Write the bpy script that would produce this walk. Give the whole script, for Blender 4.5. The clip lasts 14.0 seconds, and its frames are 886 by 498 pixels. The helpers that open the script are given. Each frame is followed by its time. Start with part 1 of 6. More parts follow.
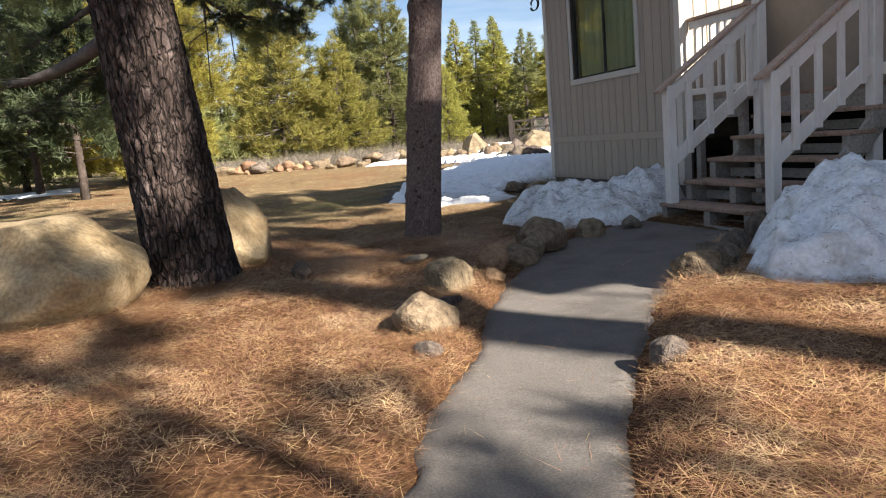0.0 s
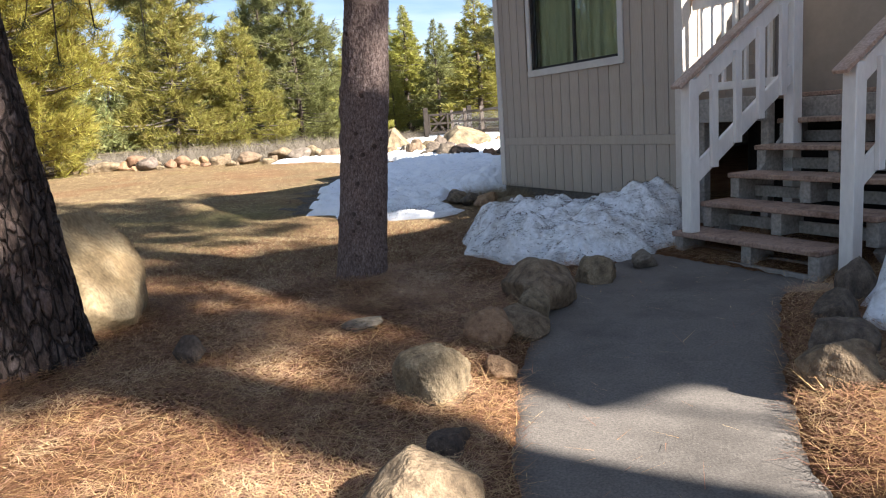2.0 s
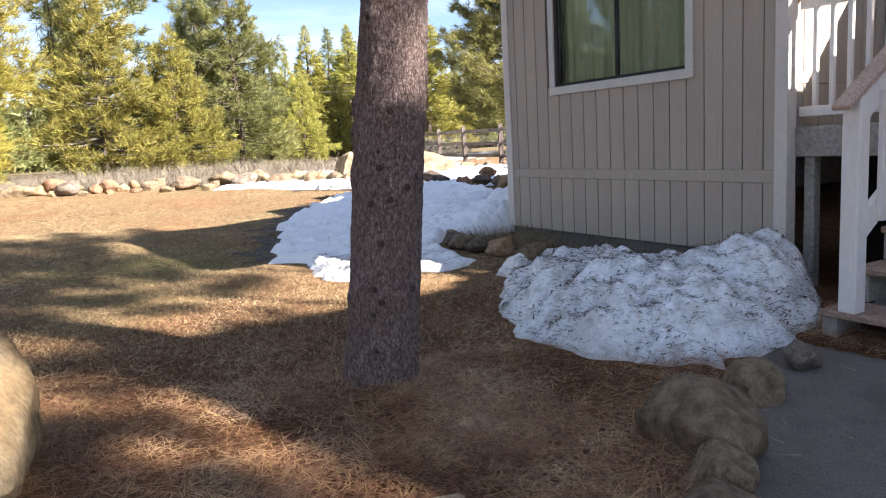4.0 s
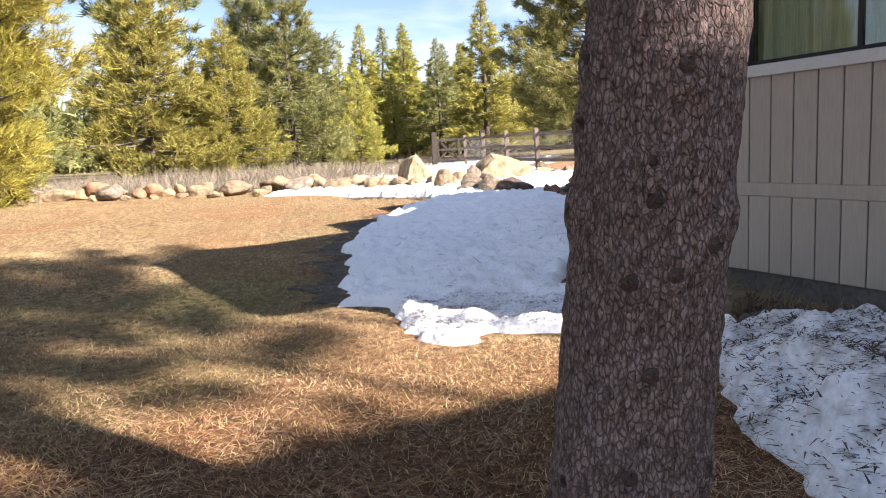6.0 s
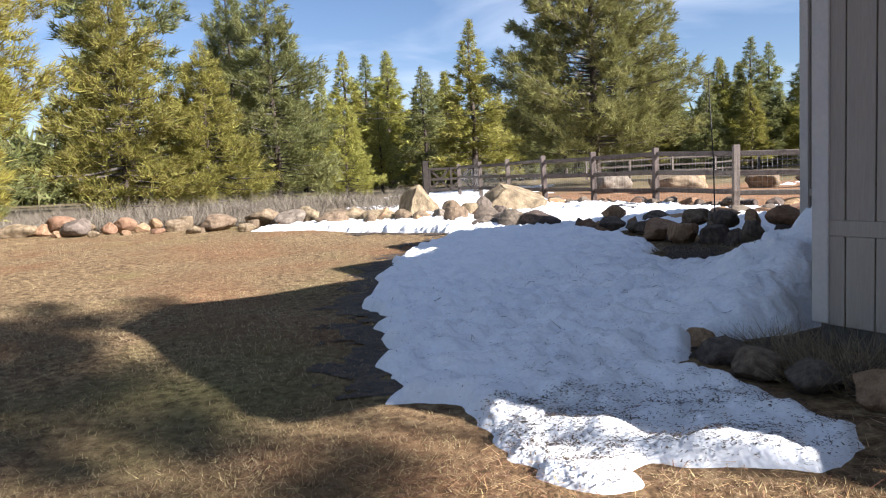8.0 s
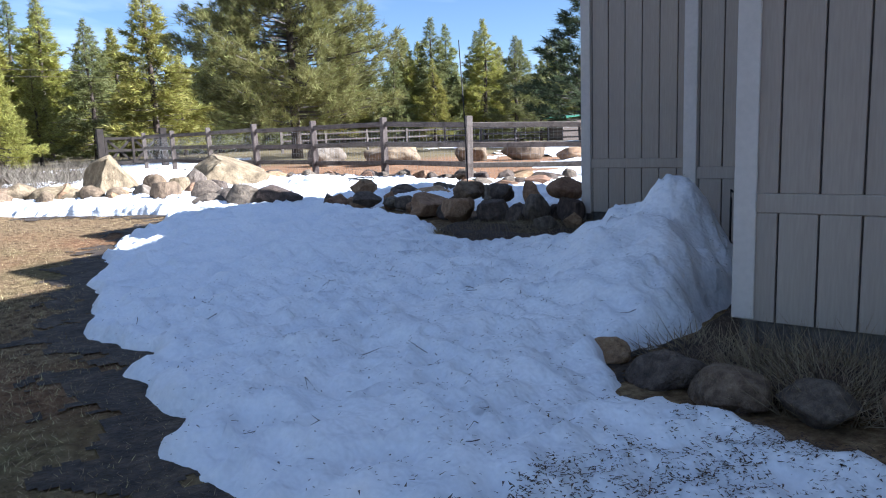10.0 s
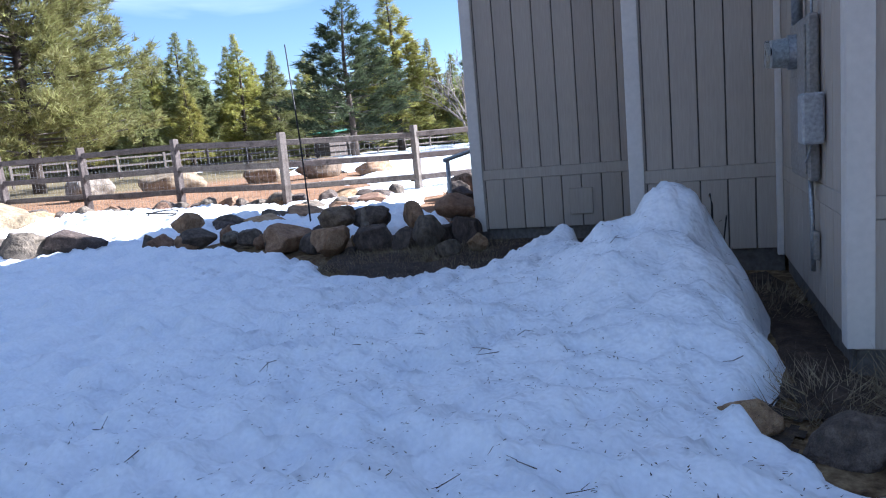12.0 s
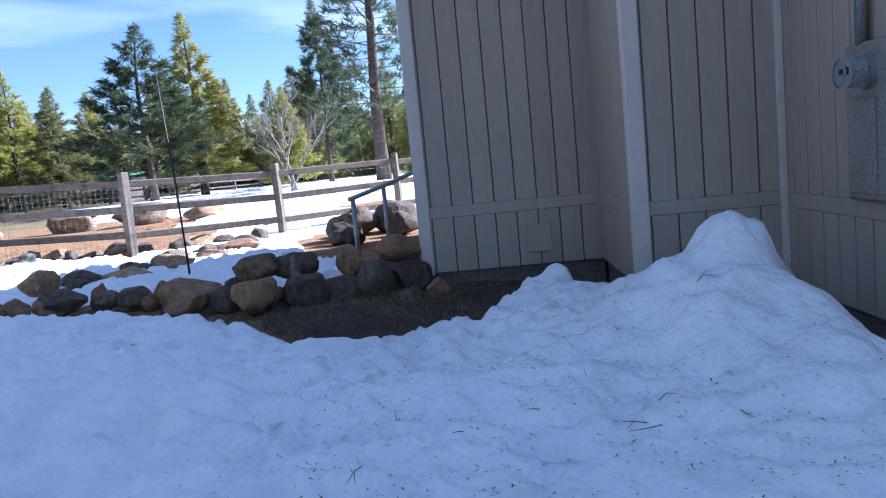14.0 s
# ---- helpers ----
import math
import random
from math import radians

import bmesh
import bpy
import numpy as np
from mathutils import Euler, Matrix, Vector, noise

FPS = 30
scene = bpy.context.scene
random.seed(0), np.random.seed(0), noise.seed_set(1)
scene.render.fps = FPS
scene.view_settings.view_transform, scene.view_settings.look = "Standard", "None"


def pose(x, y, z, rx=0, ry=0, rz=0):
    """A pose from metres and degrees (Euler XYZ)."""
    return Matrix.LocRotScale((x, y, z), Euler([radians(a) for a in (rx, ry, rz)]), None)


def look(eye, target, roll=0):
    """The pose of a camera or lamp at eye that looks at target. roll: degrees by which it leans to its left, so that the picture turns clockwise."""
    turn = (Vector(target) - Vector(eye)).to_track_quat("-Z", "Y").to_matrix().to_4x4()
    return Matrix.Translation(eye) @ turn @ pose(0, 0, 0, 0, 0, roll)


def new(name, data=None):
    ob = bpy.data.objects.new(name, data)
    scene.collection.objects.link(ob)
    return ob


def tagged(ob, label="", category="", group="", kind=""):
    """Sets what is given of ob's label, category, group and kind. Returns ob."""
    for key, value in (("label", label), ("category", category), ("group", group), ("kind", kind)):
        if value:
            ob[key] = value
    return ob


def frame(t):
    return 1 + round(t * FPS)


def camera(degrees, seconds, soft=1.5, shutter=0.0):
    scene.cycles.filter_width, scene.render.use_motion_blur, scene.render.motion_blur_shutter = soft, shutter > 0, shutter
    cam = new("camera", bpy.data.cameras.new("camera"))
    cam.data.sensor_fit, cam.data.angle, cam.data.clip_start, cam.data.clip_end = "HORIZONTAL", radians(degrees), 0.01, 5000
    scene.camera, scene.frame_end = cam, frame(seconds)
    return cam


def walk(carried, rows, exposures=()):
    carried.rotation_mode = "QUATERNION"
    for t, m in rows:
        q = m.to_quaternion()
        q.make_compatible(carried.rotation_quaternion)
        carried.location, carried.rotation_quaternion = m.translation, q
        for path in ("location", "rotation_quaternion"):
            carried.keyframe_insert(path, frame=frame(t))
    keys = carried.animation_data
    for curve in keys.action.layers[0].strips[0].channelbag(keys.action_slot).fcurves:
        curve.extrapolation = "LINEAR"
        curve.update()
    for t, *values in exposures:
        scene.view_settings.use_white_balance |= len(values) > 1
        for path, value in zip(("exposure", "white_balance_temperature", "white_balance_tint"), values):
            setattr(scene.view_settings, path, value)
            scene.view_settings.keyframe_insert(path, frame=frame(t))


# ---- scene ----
cam = camera(62.4, 14.0, soft=1.1)
PATH = [
    (0, (0.061, -0.058, 1.417), (0.041, 1.919, 1.117), -5.0),
    (0.5, (-0.048, 0.511, 1.463), (0.055, 2.484, 1.155), -4.4),
    (1, (-0.08, 1.049, 1.527), (0.094, 3.016, 1.208), -4.0),
    (1.5, (-0.124, 1.626, 1.53), (0.086, 3.588, 1.202), -3.9),
    (2, (-0.293, 2.25, 1.552), (-0.058, 4.207, 1.212), -4.0),
    (2.5, (-0.417, 2.823, 1.527), (-0.168, 4.777, 1.18), -4.4),
    (3, (-0.579, 3.326, 1.524), (-0.309, 5.277, 1.177), -4.0),
    (3.2, (-0.646, 3.539, 1.567), (-0.345, 5.487, 1.23), -3.7),
    (5.3, (-0.81, 6.132, 1.659), (-0.336, 8.059, 1.407), -3.1),
    (5.5, (-0.851, 6.368, 1.642), (-0.46, 8.312, 1.387), -3.3),
    (6, (-0.96, 6.932, 1.661), (-0.674, 8.892, 1.385), -2.8),
    (6.5, (-1.032, 7.445, 1.673), (-0.764, 9.407, 1.397), -2.4),
    (7, (-1.13, 7.99, 1.678), (-0.861, 9.958, 1.44), -2.5),
    (7.5, (-1.217, 8.504, 1.656), (-0.936, 10.474, 1.462), -3.2),
    (8, (-1.37, 8.934, 1.69), (-1.018, 10.892, 1.49), -2.9),
    (8.5, (-1.44, 9.559, 1.732), (-0.873, 11.464, 1.509), -2.5),
    (9, (-1.481, 10.117, 1.707), (-0.66, 11.922, 1.446), -2.1),
    (9.2, (-1.496, 10.289, 1.673), (-0.591, 12.051, 1.399), -1.8),
    (11.3, (-1.805, 12.302, 1.617), (-0.388, 13.68, 1.314), -4.6),
    (11.5, (-1.793, 12.485, 1.626), (-0.313, 13.796, 1.328), -4.8),
    (12, (-1.704, 12.977, 1.695), (-0.117, 14.156, 1.391), -5.1),
    (12.5, (-1.645, 13.429, 1.668), (-0.01, 14.54, 1.365), -4.7),
    (13, (-1.663, 13.87, 1.68), (0.021, 14.906, 1.384), -4.6),
    (13.5, (-1.695, 14.298, 1.716), (0.059, 15.217, 1.436), -5.0),
    (14, (-1.641, 14.718, 1.745), (0.219, 15.411, 1.502), -5.6),
]
walk(cam, [(t, look(eye, target, roll)) for t, eye, target, roll in PATH],
     exposures=[(0, 1.72, 6500, 12), (3, 2.28, 6250, 14), (5.5, 2.42, 6700, 19), (6.5, 1.98, 6500, 18), (7.5, 1.58, 6250, 17), (9, 1.73, 5450, 13), (11.5, 2.06, 5250, 14), (12, 2.14, 5200, 15), (13.2, 1.93, 5000, 15), (14, 2.03, 5000, 15)])

# ---- light ----
SUN_EL, SUN_AZ = 33.0, math.atan2(-0.64, 0.77)
sun_dir = Vector((math.cos(SUN_AZ) * math.cos(radians(SUN_EL)), math.sin(SUN_AZ) * math.cos(radians(SUN_EL)), math.sin(radians(SUN_EL))))
world = bpy.data.worlds.new("world")
scene.world = world
world.use_nodes = True
wn = world.node_tree.nodes
wl = world.node_tree.links
for nd in list(wn):
    wn.remove(nd)
w_out = wn.new("ShaderNodeOutputWorld")
w_bg = wn.new("ShaderNodeBackground")
w_sky = wn.new("ShaderNodeTexSky")
w_sky.sky_type = "NISHITA"
w_sky.sun_disc = False
w_sky.sun_elevation = radians(SUN_EL)
w_sky.sun_rotation = math.pi / 2 - SUN_AZ
w_sky.altitude = 1500
w_sky.dust_density = 0.6
w_sky.ozone_density = 1.5
w_co = wn.new("ShaderNodeTexCoord")
w_map = wn.new("ShaderNodeMapping")
w_map.inputs["Scale"].default_value = (1.2, 1.2, 6.0)
w_noise = wn.new("ShaderNodeTexNoise")
w_noise.inputs["Scale"].default_value = 2.2
w_noise.inputs["Detail"].default_value = 6
w_noise.inputs["Distortion"].default_value = 0.4
w_ramp = wn.new("ShaderNodeValToRGB")
w_ramp.color_ramp.elements[0].position = 0.44
w_ramp.color_ramp.elements[1].position = 0.78
w_mix = wn.new("ShaderNodeMixRGB")
w_mix.inputs[2].default_value = (7.5, 8.2, 9.0, 1)
w_mul = wn.new("ShaderNodeMath")
w_mul.operation = "MULTIPLY"
w_mul.inputs[1].default_value = 0.75
wl.new(w_co.outputs["Generated"], w_map.inputs["Vector"])
wl.new(w_map.outputs[0], w_noise.inputs["Vector"])
wl.new(w_noise.outputs["Fac"], w_ramp.inputs[0])
wl.new(w_ramp.outputs[0], w_mul.inputs[0])
wl.new(w_mul.outputs[0], w_mix.inputs[0])
wl.new(w_sky.outputs[0], w_mix.inputs[1])
wl.new(w_mix.outputs[0], w_bg.inputs["Color"])
wl.new(w_bg.outputs[0], w_out.inputs[0])
w_bg.inputs["Strength"].default_value = 0.044
sun_data = bpy.data.lights.new("sun", "SUN")
sun_data.energy = 5.0
sun_data.angle = radians(0.55)
sun_data.color = (1.0, 0.93, 0.82)
sun = new("sun", sun_data)
sun.matrix_world = look(tuple(sun_dir * 60), (0, 0, 0))


# ---- materials ----
def mat(name, colors, scale=6.0, detail=6.0, rough=0.8, bump=0.3, bump_scale=None, stretch=(1, 1, 1), fine=None, metal=0.0,
        island=0.0, obj_rand=0.0, translucent=0.0, dist=0.02, spec=0.3, coords="Object", stops=None, famp=(0.72, 1.25), bump_detail=8):
    """Noise-mixed colours with a finer second scale, grain relief, and variation per piece."""
    m = bpy.data.materials.new(name)
    m.use_nodes = True
    nt = m.node_tree
    N, L = nt.nodes, nt.links
    b = N["Principled BSDF"]
    out = N["Material Output"]
    tc = N.new("ShaderNodeTexCoord")
    mp = N.new("ShaderNodeMapping")
    mp.inputs["Scale"].default_value = stretch
    L.new(tc.outputs[coords], mp.inputs["Vector"])
    n1 = N.new("ShaderNodeTexNoise")
    n1.inputs["Scale"].default_value = scale
    n1.inputs["Detail"].default_value = detail
    n1.inputs["Roughness"].default_value = 0.62
    L.new(mp.outputs[0], n1.inputs["Vector"])
    r1 = N.new("ShaderNodeValToRGB")
    els = r1.color_ramp.elements
    stops = stops or [0.32 + 0.36 * i / max(1, len(colors) - 1) for i in range(len(colors))]
    while len(els) < len(colors):
        els.new(0.5)
    for e, p, c in zip(els, stops, colors):
        e.position = p
        e.color = (*c, 1)
    L.new(n1.outputs["Fac"], r1.inputs[0])
    col = r1.outputs[0]
    n2 = N.new("ShaderNodeTexNoise")
    n2.inputs["Scale"].default_value = fine or scale * 9
    n2.inputs["Detail"].default_value = 4
    L.new(mp.outputs[0], n2.inputs["Vector"])
    r2 = N.new("ShaderNodeMapRange")
    r2.inputs["From Min"].default_value = 0.3
    r2.inputs["From Max"].default_value = 0.7
    r2.inputs["To Min"].default_value = famp[0]
    r2.inputs["To Max"].default_value = famp[1]
    L.new(n2.outputs["Fac"], r2.inputs["Value"])
    mul = N.new("ShaderNodeMixRGB")
    mul.blend_type = "MULTIPLY"
    mul.inputs[0].default_value = 1
    L.new(col, mul.inputs[1])
    L.new(r2.outputs[0], mul.inputs[2])
    col = mul.outputs[0]
    for amount, node, sock in ((island, "ShaderNodeNewGeometry", "Random Per Island"), (obj_rand, "ShaderNodeObjectInfo", "Random")):
        if amount:
            g = N.new(node)
            hs = N.new("ShaderNodeHueSaturation")
            for key, k in (("Value", 1.0), ("Hue", 0.06)):
                mr = N.new("ShaderNodeMapRange")
                mid = 1.0 if key == "Value" else 0.5
                mr.inputs["To Min"].default_value = mid - amount * k
                mr.inputs["To Max"].default_value = mid + amount * k
                L.new(g.outputs[sock], mr.inputs["Value"])
                L.new(mr.outputs[0], hs.inputs[key])
            L.new(col, hs.inputs["Color"])
            col = hs.outputs[0]
    L.new(col, b.inputs["Base Color"])
    b.inputs["Roughness"].default_value = rough
    b.inputs["Metallic"].default_value = metal
    b.inputs["Specular IOR Level"].default_value = spec
    if bump:
        bn = N.new("ShaderNodeBump")
        bn.inputs["Strength"].default_value = bump
        bn.inputs["Distance"].default_value = dist
        n3 = n2
        if bump_scale:
            n3 = N.new("ShaderNodeTexNoise")
            n3.inputs["Scale"].default_value = bump_scale
            n3.inputs["Detail"].default_value = bump_detail
            L.new(mp.outputs[0], n3.inputs["Vector"])
        L.new(n3.outputs["Fac"], bn.inputs["Height"])
        L.new(bn.outputs[0], b.inputs["Normal"])
    if translucent:
        tr = N.new("ShaderNodeBsdfTranslucent")
        mx = N.new("ShaderNodeMixShader")
        mx.inputs[0].default_value = translucent
        L.new(col, tr.inputs["Color"])
        L.new(b.outputs[0], mx.inputs[1])
        L.new(tr.outputs[0], mx.inputs[2])
        L.new(mx.outputs[0], out.inputs["Surface"])
    return m


M_SIDING = mat("siding_paint", [(0.375, 0.321, 0.265), (0.41, 0.355, 0.296)], scale=1.5, rough=0.62, famp=(0.92, 1.06), bump=0.2, bump_scale=30, stretch=(6, 6, 0.5), obj_rand=0.05, dist=0.006)
# taupe darker than the siding, with the porch's shade put into the colour
M_PORCH_SHADE = mat("shaded_porch_taupe", [(0.19, 0.172, 0.155), (0.23, 0.208, 0.187)], scale=1.2, rough=0.6, bump=0.15, bump_scale=40, dist=0.004, famp=(0.93, 1.05))
M_CORE = mat("sheathing", [(0.10, 0.088, 0.075), (0.13, 0.115, 0.1)], rough=0.9)
M_TRIM = mat("trim_paint", [(0.58, 0.535, 0.48), (0.64, 0.59, 0.53)], scale=3, rough=0.55, bump=0.15, bump_scale=40, dist=0.004, famp=(0.95, 1.04))
M_WHITE = mat("white_paint", [(0.7, 0.665, 0.625), (0.79, 0.755, 0.715)], scale=4, rough=0.5, bump=0.15, bump_scale=45, stretch=(1, 1, 0.3), dist=0.004, famp=(0.94, 1.04))
M_WINTRIM = mat("window_trim_paint", [(0.5, 0.48, 0.45), (0.56, 0.54, 0.5)], scale=4, rough=0.5, bump=0.1, dist=0.004, famp=(0.95, 1.04))
M_BASE = mat("skirt_board", [(0.11, 0.098, 0.085), (0.15, 0.135, 0.118)], scale=3, rough=0.8)
M_TREAD = mat("worn_tread", [(0.19, 0.12, 0.085), (0.36, 0.25, 0.19), (0.25, 0.165, 0.125)], scale=5, stretch=(1, 1, 1), rough=0.75, bump=0.5, obj_rand=0.08)
M_RAILCAP = mat("worn_rail_cap", [(0.36, 0.24, 0.18), (0.47, 0.35, 0.28)], scale=6, rough=0.7, bump=0.4)
M_GREYWOOD = mat("grey_stair_paint", [(0.26, 0.24, 0.215), (0.34, 0.31, 0.28)], scale=4, rough=0.7, bump=0.3)
# near-black colour that stands in for shade under the deck and indoors
M_DARK = mat("shade_black", [(0.012, 0.011, 0.01), (0.02, 0.018, 0.016)], rough=1)
M_ROOF = mat("roof_shingle", [(0.09, 0.08, 0.075), (0.13, 0.12, 0.11)], scale=8, rough=0.9)
M_FENCE = mat("weathered_rail", [(0.075, 0.06, 0.05), (0.145, 0.12, 0.104), (0.1, 0.08, 0.066)], scale=4, stretch=(1, 1, 1), rough=0.9, bump=0.6, bump_scale=18, obj_rand=0.2)
M_GATE = mat("dark_gate_timber", [(0.018, 0.014, 0.012), (0.045, 0.036, 0.03)], scale=5, rough=0.9, bump=0.4)
M_WIRE = mat("galvanised_wire", [(0.25, 0.25, 0.25), (0.35, 0.35, 0.35)], rough=0.5, metal=0.6, bump=0)
M_IRON = mat("dark_iron", [(0.02, 0.02, 0.022), (0.035, 0.033, 0.033)], rough=0.55, metal=0.4, bump=0.1)
M_PIPE = mat("galvanised_pipe", [(0.3, 0.31, 0.32), (0.4, 0.41, 0.42)], rough=0.45, metal=0.7, bump=0.1)
M_BOX = mat("meter_box_paint", [(0.24, 0.22, 0.2), (0.28, 0.26, 0.235)], rough=0.5, bump=0.1)
M_GREYBOX = mat("grey_plastic", [(0.33, 0.33, 0.33), (0.38, 0.38, 0.38)], rough=0.45, bump=0.05)
M_DIAL = mat("pale_dial", [(0.55, 0.56, 0.57), (0.62, 0.62, 0.62)], rough=0.4, bump=0)
M_RUBBER = mat("black_cable", [(0.012, 0.012, 0.012), (0.02, 0.02, 0.02)], rough=0.6, bump=0)
M_GREEN = mat("green_metal_roof", [(0.03, 0.14, 0.09), (0.04, 0.17, 0.11)], rough=0.5, bump=0)
M_ASPHALT = mat("old_asphalt", [(0.105, 0.093, 0.082), (0.155, 0.138, 0.122), (0.125, 0.111, 0.098)], scale=1.6, fine=90, rough=0.88, bump=0.6, bump_scale=120, dist=0.006)
M_SNOW = mat("old_snow", [(0.74, 0.77, 0.82), (0.82, 0.84, 0.87), (0.86, 0.87, 0.89)], scale=2.5, fine=40, rough=0.6, bump=0.5, bump_scale=11, bump_detail=2, dist=0.06, spec=0.2, famp=(0.95, 1.03))
M_DIRTYSNOW = mat("dirty_snow", [(0.5, 0.48, 0.46), (0.78, 0.79, 0.81), (0.85, 0.86, 0.88)], scale=5, fine=30, rough=0.65, bump=0.8, bump_scale=14, dist=0.05, spec=0.2, famp=(0.85, 1.1))
M_NEEDLE = mat("fallen_needles", [(0.24, 0.115, 0.06), (0.4, 0.225, 0.125), (0.6, 0.41, 0.255)], scale=2.0, rough=0.6, bump=0, island=0.55, translucent=0.15)
M_DEBRIS = mat("needle_debris", [(0.06, 0.042, 0.03), (0.11, 0.078, 0.055)], rough=0.9, bump=0, island=0.4)
M_GRASS = mat("dry_grass", [(0.3, 0.22, 0.12), (0.43, 0.325, 0.185), (0.55, 0.44, 0.275)], scale=1.2, rough=0.7, bump=0, island=0.5, translucent=0.25)
M_STRAW = mat("dead_weeds", [(0.2, 0.15, 0.09), (0.3, 0.235, 0.15)], rough=0.8, bump=0, island=0.35)
M_ROCK_TAN = mat("tan_rock", [(0.09, 0.066, 0.043), (0.2, 0.148, 0.093), (0.3, 0.232, 0.152)], scale=3.5, fine=40, rough=0.85, bump=0.9, bump_scale=12, obj_rand=0.16, dist=0.03)
M_ROCK_GREY = mat("grey_rock", [(0.085, 0.067, 0.052), (0.17, 0.138, 0.108), (0.26, 0.215, 0.172)], scale=3.5, fine=40, rough=0.85, bump=0.9, bump_scale=12, obj_rand=0.2, dist=0.03)
M_ROCK_DARK = mat("dark_rock", [(0.055, 0.045, 0.038), (0.115, 0.088, 0.068), (0.18, 0.14, 0.108)], scale=3.5, fine=40, rough=0.85, bump=0.9, bump_scale=12, obj_rand=0.3, dist=0.03)
M_ROCK_RED = mat("rusty_rock", [(0.17, 0.10, 0.06), (0.30, 0.185, 0.105), (0.37, 0.25, 0.155)], scale=3.5, fine=40, rough=0.85, bump=0.9, bump_scale=12, obj_rand=0.2, dist=0.03)
M_BOULDER = mat("yellow_brown_boulder", [(0.12, 0.082, 0.045), (0.25, 0.178, 0.095), (0.34, 0.26, 0.155), (0.27, 0.195, 0.11)], scale=2.2, fine=30, rough=0.85, bump=0.55, bump_scale=9, dist=0.03, stops=[0.3, 0.43, 0.56, 0.7])


def bark_mat(name, dark, mid, light, scale, stretch, bump, dist, crack, floor=0.3):
    """Bark in plates: cracks between stretched cells, flaky colour inside them."""
    m = mat(name, [dark, mid, light], scale=scale * 0.8, stretch=stretch, fine=scale * 6, rough=0.95, bump=0)
    nt = m.node_tree
    N, L = nt.nodes, nt.links
    b = N["Principled BSDF"]
    tc = N.new("ShaderNodeTexCoord")
    mp = N.new("ShaderNodeMapping")
    mp.inputs["Scale"].default_value = stretch
    L.new(tc.outputs["Object"], mp.inputs["Vector"])
    wob = N.new("ShaderNodeTexNoise")
    wob.inputs["Scale"].default_value = scale * 0.7
    L.new(mp.outputs[0], wob.inputs["Vector"])
    add = N.new("ShaderNodeVectorMath")
    add.operation = "MULTIPLY_ADD"
    add.inputs[1].default_value = (0.9 / scale,) * 3
    L.new(wob.outputs["Color"], add.inputs[0])
    L.new(mp.outputs[0], add.inputs[2])
    vo = N.new("ShaderNodeTexVoronoi")
    vo.feature = "DISTANCE_TO_EDGE"
    vo.inputs["Scale"].default_value = scale
    L.new(add.outputs[0], vo.inputs["Vector"])
    mr = N.new("ShaderNodeMapRange")
    mr.interpolation_type = "SMOOTHSTEP"
    mr.inputs["From Max"].default_value = crack
    mr.inputs["To Min"].default_value = floor
    L.new(vo.outputs["Distance"], mr.inputs["Value"])
    base = b.inputs["Base Color"].links[0].from_socket
    mx = N.new("ShaderNodeMixRGB")
    mx.inputs[1].default_value = (dark[0] * 0.6, dark[1] * 0.6, dark[2] * 0.6, 1)
    L.new(mr.outputs[0], mx.inputs[0])
    L.new(base, mx.inputs[2])
    L.new(mx.outputs[0], b.inputs["Base Color"])
    fl = N.new("ShaderNodeTexNoise")
    fl.inputs["Scale"].default_value = scale * 3
    fl.inputs["Detail"].default_value = 6
    L.new(mp.outputs[0], fl.inputs["Vector"])
    sm = N.new("ShaderNodeMath")
    sm.operation = "MULTIPLY_ADD"
    sm.inputs[1].default_value = 0.5
    L.new(fl.outputs["Fac"], sm.inputs[0])
    L.new(mr.outputs[0], sm.inputs[2])
    bn = N.new("ShaderNodeBump")
    bn.inputs["Strength"].default_value = bump
    bn.inputs["Distance"].default_value = dist
    L.new(sm.outputs[0], bn.inputs["Height"])
    L.new(bn.outputs[0], b.inputs["Normal"])
    return m


M_BARK1 = bark_mat("pine_bark", (0.012, 0.009, 0.0075), (0.07, 0.049, 0.041), (0.16, 0.122, 0.11), 17, (1, 1, 0.36), 1.0, 0.035, 0.13)
M_BARK2 = bark_mat("scaly_bark", (0.1, 0.07, 0.06), (0.24, 0.175, 0.155), (0.38, 0.3, 0.275), 74, (1, 1, 0.5), 1.0, 0.012, 0.16, 0.45)
M_KNOT = mat("dark_knot", [(0.05, 0.035, 0.03), (0.13, 0.094, 0.08)], scale=30, rough=0.95, bump=0.8, bump_scale=60)
M_SOIL = mat("dark_garden_soil", [(0.028, 0.02, 0.015), (0.055, 0.038, 0.027), (0.09, 0.062, 0.042)], scale=7, fine=60, rough=0.95, bump=0.9, bump_scale=25, dist=0.03)
M_WET = mat("wet_dark_soil", [(0.022, 0.016, 0.012), (0.05, 0.036, 0.025), (0.11, 0.08, 0.052)], scale=11, fine=70, rough=0.75, bump=0.9, bump_scale=30, dist=0.02, spec=0.35)
M_TRUNK = mat("far_bark", [(0.04, 0.03, 0.024), (0.11, 0.085, 0.07)], scale=5, rough=0.95, bump=0.5)
M_LIMB = mat("grey_limb", [(0.07, 0.058, 0.05), (0.15, 0.13, 0.115)], scale=8, rough=0.95, bump=0.4)
M_TWIG = mat("bare_twigs", [(0.15, 0.125, 0.107), (0.24, 0.205, 0.18)], scale=8, rough=0.95, bump=0)
M_SHRUB = mat("grey_shrub", [(0.13, 0.11, 0.085), (0.22, 0.19, 0.15)], rough=0.95, bump=0, island=0.3)


